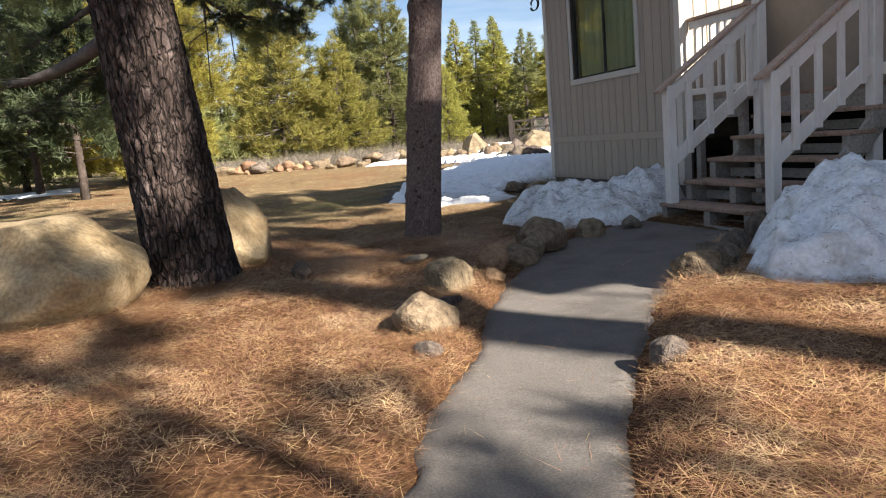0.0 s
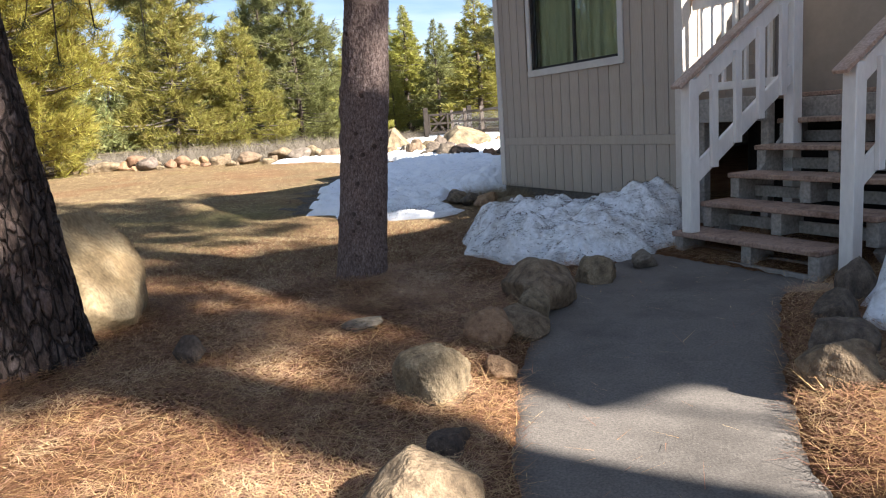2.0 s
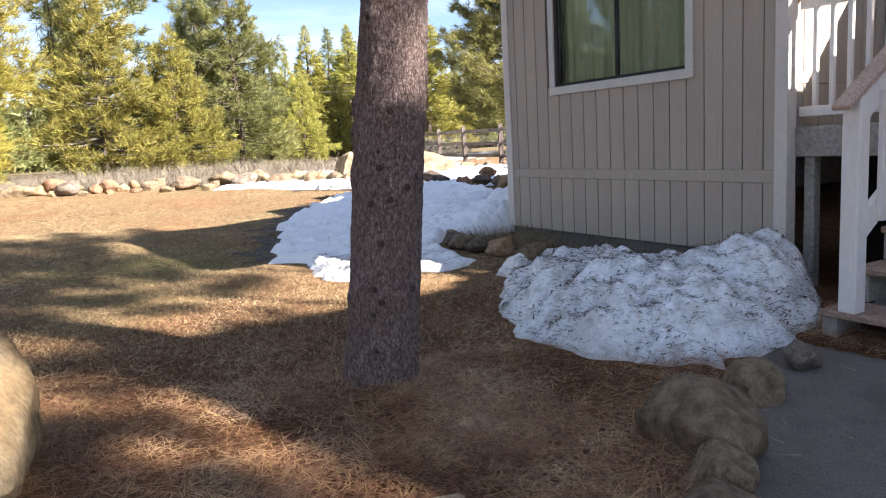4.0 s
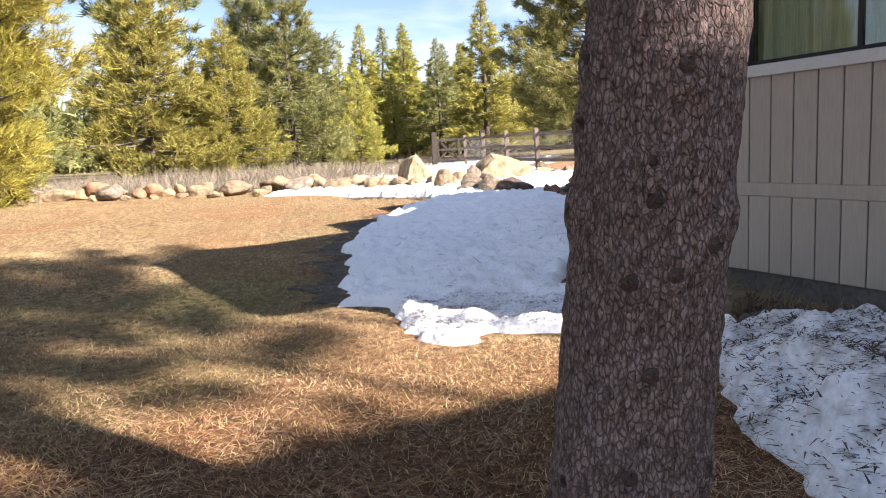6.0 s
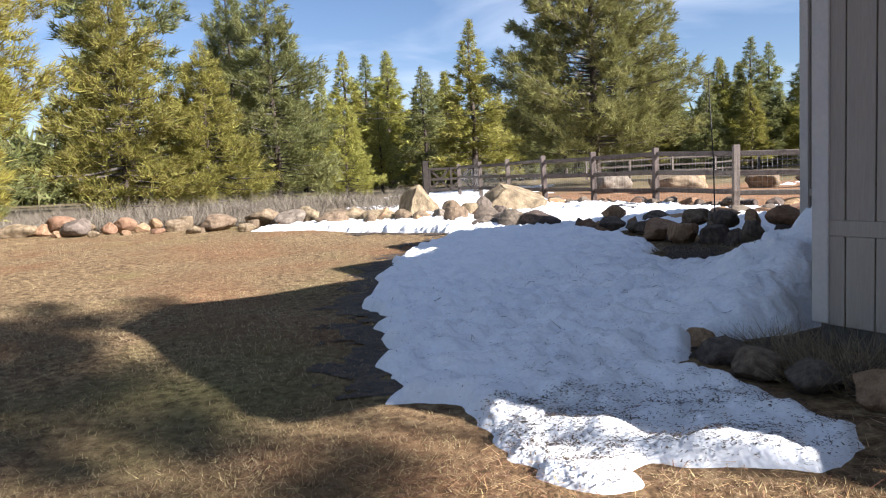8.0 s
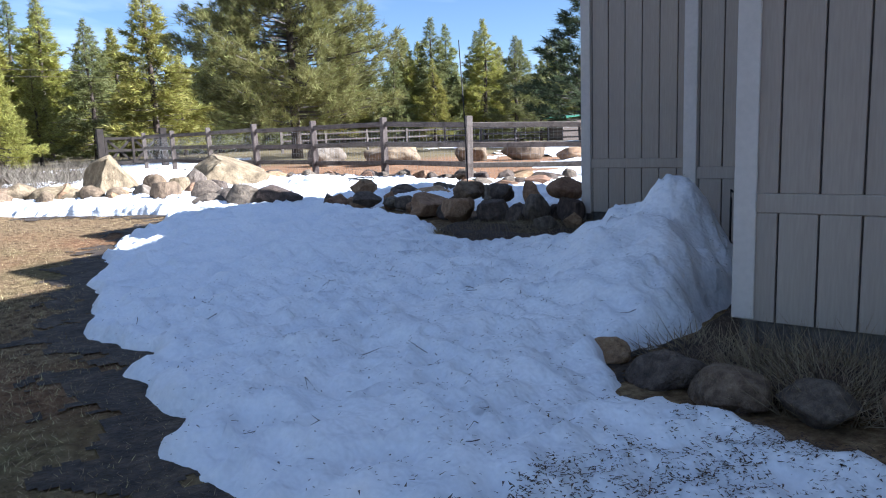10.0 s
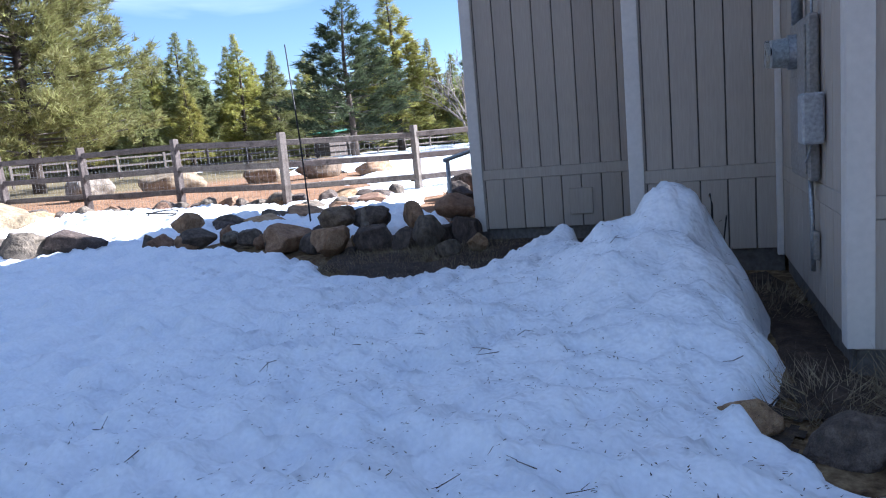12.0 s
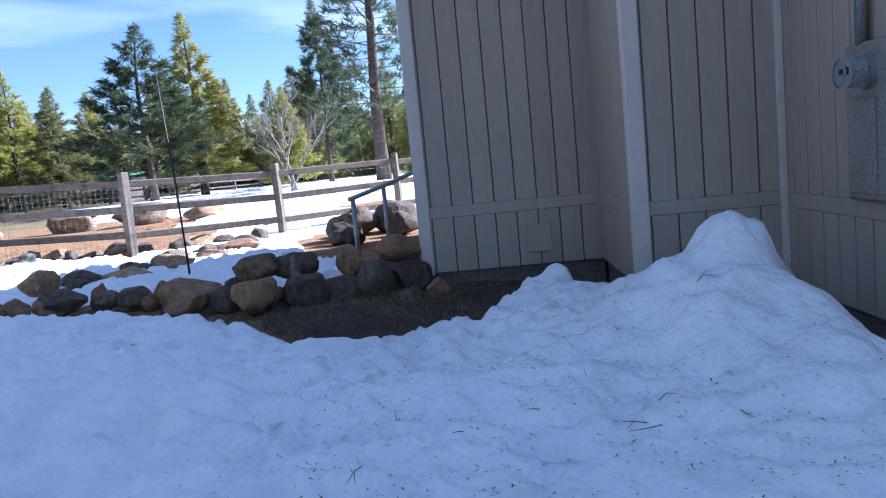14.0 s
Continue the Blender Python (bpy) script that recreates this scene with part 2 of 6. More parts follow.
def leaf_mat(name, a, b2):
    return mat(name, [a, b2], scale=0.5, detail=3, rough=0.55, bump=0, island=0.35, obj_rand=0.14, translucent=0.42, spec=0.25)


M_LEAF_Y = leaf_mat("yellow_green_needles", (0.23, 0.2, 0.04), (0.33, 0.28, 0.07))
M_LEAF_O = leaf_mat("olive_needles", (0.24, 0.23, 0.055), (0.36, 0.33, 0.09))
M_LEAF_G = leaf_mat("green_needles", (0.155, 0.17, 0.062), (0.26, 0.262, 0.1))
M_LEAF_M = leaf_mat("grey_green_needles", (0.19, 0.195, 0.065), (0.31, 0.3, 0.11))
M_LEAF_D = leaf_mat("dark_needles", (0.05, 0.065, 0.032), (0.09, 0.11, 0.052))


def glass_mat():
    m = bpy.data.materials.new("window_glass")
    m.use_nodes = True
    b = m.node_tree.nodes["Principled BSDF"]
    b.inputs["Base Color"].default_value = (0.9, 0.95, 0.92, 1)
    b.inputs["Roughness"].default_value = 0.02
    b.inputs["Transmission Weight"].default_value = 1
    b.inputs["IOR"].default_value = 1.5
    return m


M_GLASS = glass_mat()
M_CURTAIN = mat("green_curtain", [(0.34, 0.35, 0.21), (0.43, 0.44, 0.28)], scale=3, stretch=(14, 14, 0.3), rough=0.9, bump=0.3)


# ---- building helpers ----
def mesh_of(name, verts, faces, material=None, smooth=False):
    me = bpy.data.meshes.new(name)
    me.from_pydata([tuple(p) for p in verts], [], faces)
    if material:
        me.materials.append(material)
    if smooth:
        me.polygons.foreach_set("use_smooth", [True] * len(me.polygons))
    return me


def tri_mesh(name, v, material):
    """A mesh of loose triangles from an array of shape (n, 3, 3)."""
    n = len(v)
    me = bpy.data.meshes.new(name)
    me.vertices.add(3 * n)
    me.vertices.foreach_set("co", np.ascontiguousarray(v, dtype=np.float32).ravel())
    me.loops.add(3 * n)
    me.loops.foreach_set("vertex_index", np.arange(3 * n, dtype=np.int32))
    me.polygons.add(n)
    me.polygons.foreach_set("loop_start", np.arange(0, 3 * n, 3, dtype=np.int32))
    me.update(calc_edges=True)
    me.materials.append(material)
    return me


def grid_mesh(name, X, Y, Z, material, keep=None):
    """A smooth sheet over a regular grid of points; keep masks its quads."""
    ny, nx = X.shape
    idx = np.arange(nx * ny).reshape(ny, nx)
    q = np.stack([idx[:-1, :-1], idx[:-1, 1:], idx[1:, 1:], idx[1:, :-1]], -1).reshape(-1, 4)
    if keep is not None:
        q = q[keep.reshape(-1)]
        used = np.unique(q)
        remap = -np.ones(nx * ny, dtype=np.int64)
        remap[used] = np.arange(len(used))
        q = remap[q]
    else:
        used = np.arange(nx * ny)
    co = np.stack([X.ravel(), Y.ravel(), Z.ravel()], -1)[used]
    me = bpy.data.meshes.new(name)
    me.vertices.add(len(co))
    me.vertices.foreach_set("co", co.astype(np.float32).ravel())
    me.loops.add(q.size)
    me.loops.foreach_set("vertex_index", q.astype(np.int32).ravel())
    me.polygons.add(len(q))
    me.polygons.foreach_set("loop_start", np.arange(0, q.size, 4, dtype=np.int32))
    me.polygons.foreach_set("use_smooth", np.ones(len(q), dtype=bool))
    me.update(calc_edges=True)
    me.materials.append(material)
    return me


def part(name, bm, material, parent, label=""):
    me = bpy.data.meshes.new(name)
    bm.to_mesh(me)
    bm.free()
    me.materials.append(material)
    ob = new(name, me)
    ob.parent = parent
    if label:
        tagged(ob, label)
    return ob


def child(name, me, parent, label="", m=None):
    ob = new(name, me)
    ob.parent = parent
    if m is not None:
        ob.matrix_basis = m
    if label:
        tagged(ob, label)
    return ob


def empty(name, x=0, y=0, z=0, **tags):
    ob = new(name)
    ob.empty_display_size = 0.1
    ob.location = (x, y, z)
    return tagged(ob, **tags)


def box_bm(x0, x1, y0, y1, z0, z1, bevel=0.006, bm=None):
    bm = bm or bmesh.new()
    made = bmesh.ops.create_cube(bm, size=1, matrix=Matrix.Translation(((x0 + x1) / 2, (y0 + y1) / 2, (z0 + z1) / 2)) @ Matrix.Diagonal((x1 - x0, y1 - y0, z1 - z0, 1)))
    if bevel:
        es = {e for vv in made["verts"] for e in vv.link_edges}
        bmesh.ops.bevel(bm, geom=list(es), offset=bevel, segments=1, affect="EDGES")
    return bm


def beam_bm(a, b, w, h, bevel=0.006, bm=None, up=(0, 0, 1)):
    """A squared beam from a to b, w wide and h high."""
    a, b = Vector(a), Vector(b)
    d = b - a
    x = d.normalized()
    y = Vector(up).cross(x).normalized()
    z = x.cross(y)
    m = Matrix((x, y, z)).transposed().to_4x4()
    m.translation = (a + b) / 2
    bm = bm or bmesh.new()
    made = bmesh.ops.create_cube(bm, size=1, matrix=m @ Matrix.Diagonal((d.length, w, h, 1)))
    if bevel:
        es = {e for vv in made["verts"] for e in vv.link_edges}
        bmesh.ops.bevel(bm, geom=list(es), offset=bevel, segments=1, affect="EDGES")
    return bm


def tube(points, radii, sides=6, close=True):
    """Vertices and faces of a tapering tube through points."""
    pts = [Vector(p) for p in points]
    vs, fs = [], []
    for i, p in enumerate(pts):
        d = (pts[min(i + 1, len(pts) - 1)] - pts[max(i - 1, 0)]).normalized()
        ax = d.cross(Vector((0.31, 0.17, 0.93))).normalized()
        ay = d.cross(ax)
        for k in range(sides):
            a = 2 * math.pi * k / sides
            vs.append(p + (ax * math.cos(a) + ay * math.sin(a)) * radii[i])
    for i in range(len(pts) - 1):
        for k in range(sides):
            k2 = (k + 1) % sides
            fs.append((i * sides + k, i * sides + k2, (i + 1) * sides + k2, (i + 1) * sides + k))
    if close:
        fs.append(tuple(range((len(pts) - 1) * sides, len(pts) * sides)))
        fs.append(tuple(reversed(range(sides))))
    return vs, fs


def tubes_mesh(name, runs, material, sides=6, smooth=True):
    vs, fs = [], []
    for pts, rad in runs:
        v2, f2 = tube(pts, rad, sides)
        o = len(vs)
        vs += v2
        fs += [tuple(i + o for i in f) for f in f2]
    return mesh_of(name, vs, fs, material, smooth)


def smooth01(x):
    x = np.clip(x, 0, 1)
    return x * x * (3 - 2 * x)


def vnoise(x, y, scale, seed=0):
    """Smooth value noise on arrays, about -1 to 1."""
    x = np.asarray(x, float) / scale + seed * 17.13
    y = np.asarray(y, float) / scale + seed * 5.71
    xi, yi = np.floor(x), np.floor(y)
    xf, yf = smooth01(x - xi), smooth01(y - yi)

    def hsh(a, b):
        s = np.sin(a * 127.1 + b * 311.7 + seed * 13.7) * 43758.5453
        return (s - np.floor(s)) * 2 - 1
    a = hsh(xi, yi) * (1 - xf) + hsh(xi + 1, yi) * xf
    b = hsh(xi, yi + 1) * (1 - xf) + hsh(xi + 1, yi + 1) * xf
    return a * (1 - yf) + b * yf


def fbm(x, y, scale, octaves=4, seed=0):
    t, amp = 0, 1
    for o in range(octaves):
        t = t + amp * vnoise(x, y, scale / 2 ** o, seed + o)
        amp *= 0.5
    return t


def poly_sd(px, py, poly):
    """Signed distance to a polygon, positive inside."""
    px, py = np.asarray(px, float), np.asarray(py, float)
    best = np.full(px.shape, 1e9)
    inside = np.zeros(px.shape, bool)
    n = len(poly)
    for i in range(n):
        ax, ay = poly[i]
        bx, by = poly[(i + 1) % n]
        ex, ey = bx - ax, by - ay
        t = np.clip(((px - ax) * ex + (py - ay) * ey) / (ex * ex + ey * ey + 1e-9), 0, 1)
        best = np.minimum(best, np.hypot(px - ax - t * ex, py - ay - t * ey))
        if ay != by:
            inside ^= ((ay > py) != (by > py)) & (px < ex * (py - ay) / ey + ax)
    return np.where(inside, best, -best)


# ---- plan ----
# the house stands turned by 18 degrees: n runs along its long side, v into it, from its corner A
TH = radians(18)
CORNER = Vector((2.095, 13.44))
AX_U = Vector((math.sin(TH), -math.cos(TH)))
AX_V = Vector((math.cos(TH), math.sin(TH)))


def hp(n, v, z=0.0):
    p = CORNER - AX_U * n + AX_V * v
    return Vector((p.x, p.y, z))


HOUSE = Matrix(((AX_V.x, -AX_U.x, 0, CORNER.x), (AX_V.y, -AX_U.y, 0, CORNER.y), (0, 0, 1, 0), (0, 0, 0, 1)))
# in HOUSE's own space: x = v, y = n

PATH_POLY = [(-0.9, -4), (-0.62, 0), (-0.23, 2.57), (-0.11, 3.23), (0.11, 4.05), (0.25, 4.94), (0.55, 6.0), (1.0, 7.2), (1.6, 8.0), (2.35, 8.5),
             (3.2, 6.75), (2.62, 6.9), (2.15, 6.15), (1.7, 5.31), (1.38, 4.71), (1.08, 3.79), (0.82, 2.97), (0.64, 2.34), (0.22, 0), (0.1, -4)]


def ground_z(x, y):
    x, y = np.asarray(x, float), np.asarray(y, float)
    base = np.where(y < 30, 0.024 * y, 0.72 + 0.004 * (np.minimum(y, 60) - 30))
    base = np.where(y < -5, -0.12, base)
    base = base + 0.06 * smooth01((x + 0.5) / 2.5) * smooth01((40 - y) / 15)
    sd = poly_sd(x, y, PATH_POLY)
    near = (np.abs(x) < 8) & (y < 14)
    bank = np.where(near, 0.07 * smooth01((-sd) / 0.22) * smooth01((9.5 - y) / 3), 0)
    rough = 0.03 * fbm(x, y, 1.6, 3, 3) * np.where(near, smooth01((-sd) / 0.4), 1)
    return base + bank + rough - np.where(sd > 0, 0.03, 0)


def gz(x, y):
    return float(ground_z(np.array([x]), np.array([y]))[0])


# ---- ground, path, snow ----
def ground_material():
    m = bpy.data.materials.new("forest_floor")
    m.use_nodes = True
    nt = m.node_tree
    N, L = nt.nodes, nt.links
    b = N["Principled BSDF"]
    tc = N.new("ShaderNodeTexCoord")
    sep = N.new("ShaderNodeSeparateXYZ")
    L.new(tc.outputs["Object"], sep.inputs[0])

    def noise_ramp(scale, cols, detail=6, stops=(0.3, 0.5, 0.7)):
        n = N.new("ShaderNodeTexNoise")
        n.inputs["Scale"].default_value = scale
        n.inputs["Detail"].default_value = detail
        n.inputs["Roughness"].default_value = 0.65
        L.new(tc.outputs["Object"], n.inputs["Vector"])
        r = N.new("ShaderNodeValToRGB")
        r.color_ramp.elements.new(0.5)
        for e, p, c in zip(r.color_ramp.elements, stops, cols):
            e.position = p
            e.color = (*c, 1)
        L.new(n.outputs["Fac"], r.inputs[0])
        return n, r.outputs[0]

    def step(axis, lo, hi, wobble, scale):
        n = N.new("ShaderNodeTexNoise")
        n.inputs["Scale"].default_value = scale
        n.inputs["Detail"].default_value = 5
        L.new(tc.outputs["Object"], n.inputs["Vector"])
        a = N.new("ShaderNodeMath")
        a.operation = "MULTIPLY_ADD"
        a.inputs[1].default_value = wobble
        L.new(n.outputs["Fac"], a.inputs[0])
        L.new(sep.outputs[axis], a.inputs[2])
        r = N.new("ShaderNodeMapRange")
        r.interpolation_type = "SMOOTHSTEP"
        r.inputs["From Min"].default_value = lo + wobble / 2
        r.inputs["From Max"].default_value = hi + wobble / 2
        L.new(a.outputs[0], r.inputs["Value"])
        return r.outputs[0]

    def patch(scale, lo, hi, w):
        """Blotches a metre or more across."""
        n = N.new("ShaderNodeTexNoise")
        n.noise_dimensions = "4D"
        n.inputs["W"].default_value = w
        n.inputs["Scale"].default_value = scale
        n.inputs["Detail"].default_value = 4
        L.new(tc.outputs["Object"], n.inputs["Vector"])
        r = N.new("ShaderNodeMapRange")
        r.inputs["From Min"].default_value = lo
        r.inputs["From Max"].default_value = hi
        L.new(n.outputs["Fac"], r.inputs["Value"])
        return r.outputs[0]

    def mix(f, a, c):
        x = N.new("ShaderNodeMixRGB")
        L.new(f, x.inputs[0])
        L.new(a, x.inputs[1])
        L.new(c, x.inputs[2])
        return x.outputs[0]

    fine, duff = noise_ramp(26, [(0.045, 0.021, 0.011), (0.12, 0.06, 0.028), (0.23, 0.125, 0.06)])
    _, lawn = noise_ramp(13, [(0.04, 0.027, 0.017), (0.18, 0.122, 0.066), (0.36, 0.265, 0.145)])
    _, rust = noise_ramp(15, [(0.05, 0.028, 0.016), (0.19, 0.105, 0.055), (0.33, 0.2, 0.11)])
    _, green = noise_ramp(14, [(0.04, 0.034, 0.016), (0.17, 0.145, 0.06), (0.3, 0.27, 0.12)])
    lawn = mix(patch(0.55, 0.5, 0.68, 3.7), lawn, rust)
    lawn = mix(patch(0.4, 0.55, 0.72, 11.3), lawn, green)
    _, soil = noise_ramp(3, [(0.17, 0.085, 0.045), (0.26, 0.15, 0.085), (0.3, 0.19, 0.115)])
    _, far = noise_ramp(0.4, [(0.1, 0.085, 0.045), (0.17, 0.135, 0.075), (0.2, 0.165, 0.1)])
    col = mix(step("Y", 10.0, 12.5, 3.0, 0.5), duff, lawn)
    col = mix(step("X", 4.6, 5.6, 2.0, 0.6), col, soil)
    col = mix(step("Y", 33, 40, 6.0, 0.2), col, far)
    L.new(col, b.inputs["Base Color"])
    b.inputs["Roughness"].default_value = 0.95
    b.inputs["Specular IOR Level"].default_value = 0.1
    bn = N.new("ShaderNodeBump")
    bn.inputs["Strength"].default_value = 0.9
    bn.inputs["Distance"].default_value = 0.04
    L.new(fine.outputs["Fac"], bn.inputs["Height"])
    L.new(bn.outputs[0], b.inputs["Normal"])
    return m


def axis_steps(*runs):
    out = []
    for a, b, s in runs:
        out += list(np.arange(a, b, s))
    return np.array(out + [runs[-1][1]])


gx = axis_steps((-1500, -100, 200), (-100, -14, 6), (-14, -5, 0.5), (-5, 6, 0.09), (6, 16, 0.5), (16, 100, 6), (100, 1500, 200))
gy = axis_steps((-1500, -100, 200), (-100, -8, 6), (-8, -1, 0.4), (-1, 14, 0.09), (14, 24, 0.12), (24, 34, 0.3), (34, 100, 6), (100, 1500, 200))
GX, GY = np.meshgrid(gx, gy)
ground = tagged(new("ground", grid_mesh("ground", GX, GY, ground_z(GX, GY), ground_material())), "forest ground of pine needles, dry lawn and soil", "ground", kind="structure")

px = np.arange(-1.2, 3.6, 0.06)
py = np.arange(-4, 8.8, 0.06)
PX, PY = np.meshgrid(px, py)
psd = poly_sd(PX, PY, PATH_POLY) + 0.06 * fbm(PX, PY, 0.5, 3, 9)
PZ = ground_z(PX, PY) * 0 + np.where(PY < 30, 0.024 * PY, 0) + 0.06 * smooth01((PX + 0.5) / 2.5) + 0.012 * fbm(PX, PY, 1.2, 3, 5) - 0.12 * smooth01((0.02 - psd) / 0.1)
pkeep = (psd[:-1, :-1] > -0.12)
tagged(new("path", grid_mesh("path", PX, PY, PZ, M_ASPHALT, pkeep)), "old grey asphalt footpath with crumbling edges", "path", kind="structure")

SNOW_POLY = [(-0.69, 12.41), (-0.52, 11.92), (-0.27, 11.66), (0.03, 11.63), (0.1, 11.86), (0.36, 11.7), (0.68, 11.53), (0.9, 11.52), (1.16, 11.74), (1.36, 12.05), (1.26, 12.3), (1.22, 12.65), (1.08, 12.98), (1.16, 13.4), (1.3, 13.6),
             (1.75, 13.62), (2.45, 13.8), (2.9, 13.98), (3.5, 14.15), (4.1, 14.65), (3.8, 15.4), (4.5, 15.9), (4.7, 16.1), (4.1, 16.35), (3.5, 16.6), (3.0, 16.9), (2.95, 17.5), (3.4, 18.2),
             (3.6, 18.9), (3.7, 19.6), (3.8, 20.4), (3.4, 20.9), (4.3, 20.9), (4.7, 19.7), (5.3, 19.0), (6.3, 18.5), (7.4, 20.0), (9.6, 21.6), (9.4, 22.3), (7.6, 23.5), (6.4, 26.5), (5.3, 29.5), (4.8, 32), (4.4, 36), (2.5, 38), (1.6, 31), (-0.5, 31.5),
             (0.4, 27.6), (-1.6, 26.8), (-3.0, 26.1), (-1.0, 25.0), (0.4, 23.6), (1.3, 22.2), (0.0, 20.4), (-0.5, 18.7), (-1.02, 16.3), (-0.78, 15.44), (-1.02, 15.26), (-0.85, 14.42), (-1.07, 14.1), (-0.93, 13.65), (-1.09, 13.27), (-0.7, 13.07), (-0.64, 12.85)]


def snow_patch(name, poly, x0, x1, y0, y1, res, thick, mound, material, label, edge=0.35, ragged=0.07, lump=0.02, seed=1, mound_edge=0.5, crumb=0.0, cup=0.34, fine=0.7, rot=0.0):
    xs, ys = np.arange(x0, x1, res), np.arange(y0, y1, res)
    X, Y = np.meshgrid(xs, ys)
    sd = poly_sd(X, Y, poly) + ragged * fbm(X, Y, 0.5, 4, seed) + 0.6 * ragged * fbm(X * 0.35, Y, 0.16, 2, seed + 2)
    base = 0.024 * np.minimum(Y, 30) + 0.06 * smooth01((X + 0.5) / 2.5)
    inside = smooth01(sd / edge)
    h = base - 0.07 + (0.07 + thick) * inside + inside * (lump * fbm(X, Y, 0.28, 2, seed + 4) + 0.03 * fbm(X, Y, 2.2, 2, seed + 7))
    h = h + mound(X, Y) * smooth01((sd + 0.08) / mound_edge)
    if crumb:
        h = h + crumb * (1 + rot * smooth01((13.0 - Y) / 1.0)) * inside * (1.0 - 2.2 * np.abs(fbm(X, Y, cup, 2, seed + 9)) + fine * fbm(X, Y, 0.14, 2, seed + 11))
    keep = sd[:-1, :-1] > -0.12
    return tagged(new(name, grid_mesh(name, X, Y, h, material, keep)), label, "snow", kind="stuff")


def gauss(X, Y, cx, cy, sx, sy, h, turn=0.0):
    c, s = math.cos(turn), math.sin(turn)
    a, b = (X - cx) * c + (Y - cy) * s, -(X - cx) * s + (Y - cy) * c
    return h * np.exp(-(a / sx) ** 2 - (b / sy) ** 2)


def drift(X, Y, cx, cy, sx, sy, h, turn=0.0):
    """A flat-topped swell with steep sides."""
    c, s = math.cos(turn), math.sin(turn)
    a, b = (X - cx) * c + (Y - cy) * s, -(X - cx) * s + (Y - cy) * c
    return h * np.exp(-((a / sx) ** 2 + (b / sy) ** 2) ** 1.6)


def bank_mound(X, Y):
    rise = drift(X, Y, 3.06, 14.6, 0.25, 0.29, 0.35, TH) + drift(X, Y, 2.95, 14.72, 0.8, 0.6, 0.24, TH) + gauss(X, Y, 2.9, 14.8, 0.7, 0.6, 0.17, TH) + gauss(X, Y, 2.1, 14.05, 0.7, 0.3, 0.14, TH) + gauss(X, Y, 2.6, 15.3, 1.3, 1.1, 0.14, TH)
    rise = rise + gauss(X, Y, 2.0, 14.35, 0.45, 0.3, 0.14) + gauss(X, Y, 4.0, 15.9, 0.9, 0.4, 0.2, TH)
    return rise + 0.045 * fbm(X, Y, 0.42, 2, 21) * smooth01(rise / 0.25)


snow_patch("snow_bank", SNOW_POLY, -3.6, 10, 11.0, 38, 0.04, 0.09, bank_mound, M_SNOW, "melting snow bank with a drift against the house", lump=0.04, ragged=0.055, crumb=0.04, cup=0.18, fine=0.3, rot=-0.5, seed=2, mound_edge=0.3, edge=0.22)


def pile_mound(X, Y):
    return gauss(X, Y, 1.75, 9.6, 0.95, 1.5, 0.26, -0.2) + gauss(X, Y, 2.9, 9.15, 0.5, 0.7, 0.42) + gauss(X, Y, 1.5, 8.9, 0.6, 0.6, 0.1) + 0.05 * fbm(X, Y, 0.35, 3, 31)


snow_patch("snow_pile", [(1.2, 11.6), (0.9, 10.6), (0.8, 9.7), (0.8, 9.1), (0.95, 8.7), (1.25, 8.25), (1.65, 8.1), (2.2, 8.35), (2.7, 8.6), (3.3, 9.3), (3.1, 10.2), (2.6, 10.9), (1.9, 11.3)],
           0.3, 3.7, 7.6, 12.2, 0.03, 0.06, pile_mound, M_DIRTYSNOW, "dirty snow pile strewn with pine needles", edge=0.25, ragged=0.1, lump=0.05, seed=12, crumb=0.055)


def right_mound(X, Y):
    return gauss(X, Y, 3.7, 6.0, 1.35, 1.2, 0.6) + gauss(X, Y, 2.7, 5.2, 0.7, 0.6, 0.16) + 0.05 * fbm(X, Y, 0.4, 3, 41)


snow_patch("snow_pile", [(2.15, 5.3), (2.1, 4.75), (2.5, 4.55), (3.2, 4.5), (4.6, 4.7), (5.2, 5.6), (4.9, 6.6), (3.9, 7.0), (3.1, 6.6), (2.6, 6.1)],
           1.8, 5.6, 4.1, 7.5, 0.035, 0.08, right_mound, M_DIRTYSNOW, "shovelled snow pile beside the steps, littered with twigs", edge=0.3, ragged=0.1, lump=0.05, seed=23, crumb=0.06)


def flat(X, Y):
    return 0.04 * fbm(X, Y, 5, 3, 51)


snow_patch("snow_field", [(9.5, 23.5), (12.5, 22.4), (26, 19), (60, 25), (80, 48), (62, 60), (40, 58), (24, 52), (30, 44), (22, 40), (15, 33), (17, 29.5), (12.5, 27.2)], 8, 82, 17, 62, 0.5, 0.05, flat, M_SNOW,
           "open field of thin sunlit snow beyond the fence", edge=1.2, ragged=1.3, lump=0.0, seed=33)
snow_patch("snow_field", [(8.35, 23.1), (9.2, 21.9), (12.5, 19.3), (16, 17.3), (26, 15.5), (28, 20.5), (13.5, 23.2), (10, 24.6)], 7.8, 29, 15, 25.4, 0.12, 0.05, flat, M_SNOW, "shaded snow along the outer side of the fence", edge=0.5, ragged=0.25, lump=0.0, seed=35)
snow_patch("snow_field", [(5, 36), (8, 38), (9, 44), (13, 50), (8, 54), (2, 48), (0, 41)], -2, 15, 34, 56, 0.3, 0.05, flat, M_SNOW, "patchy snow by the gate under the pines", edge=0.8, ragged=0.8, lump=0.0, seed=37)


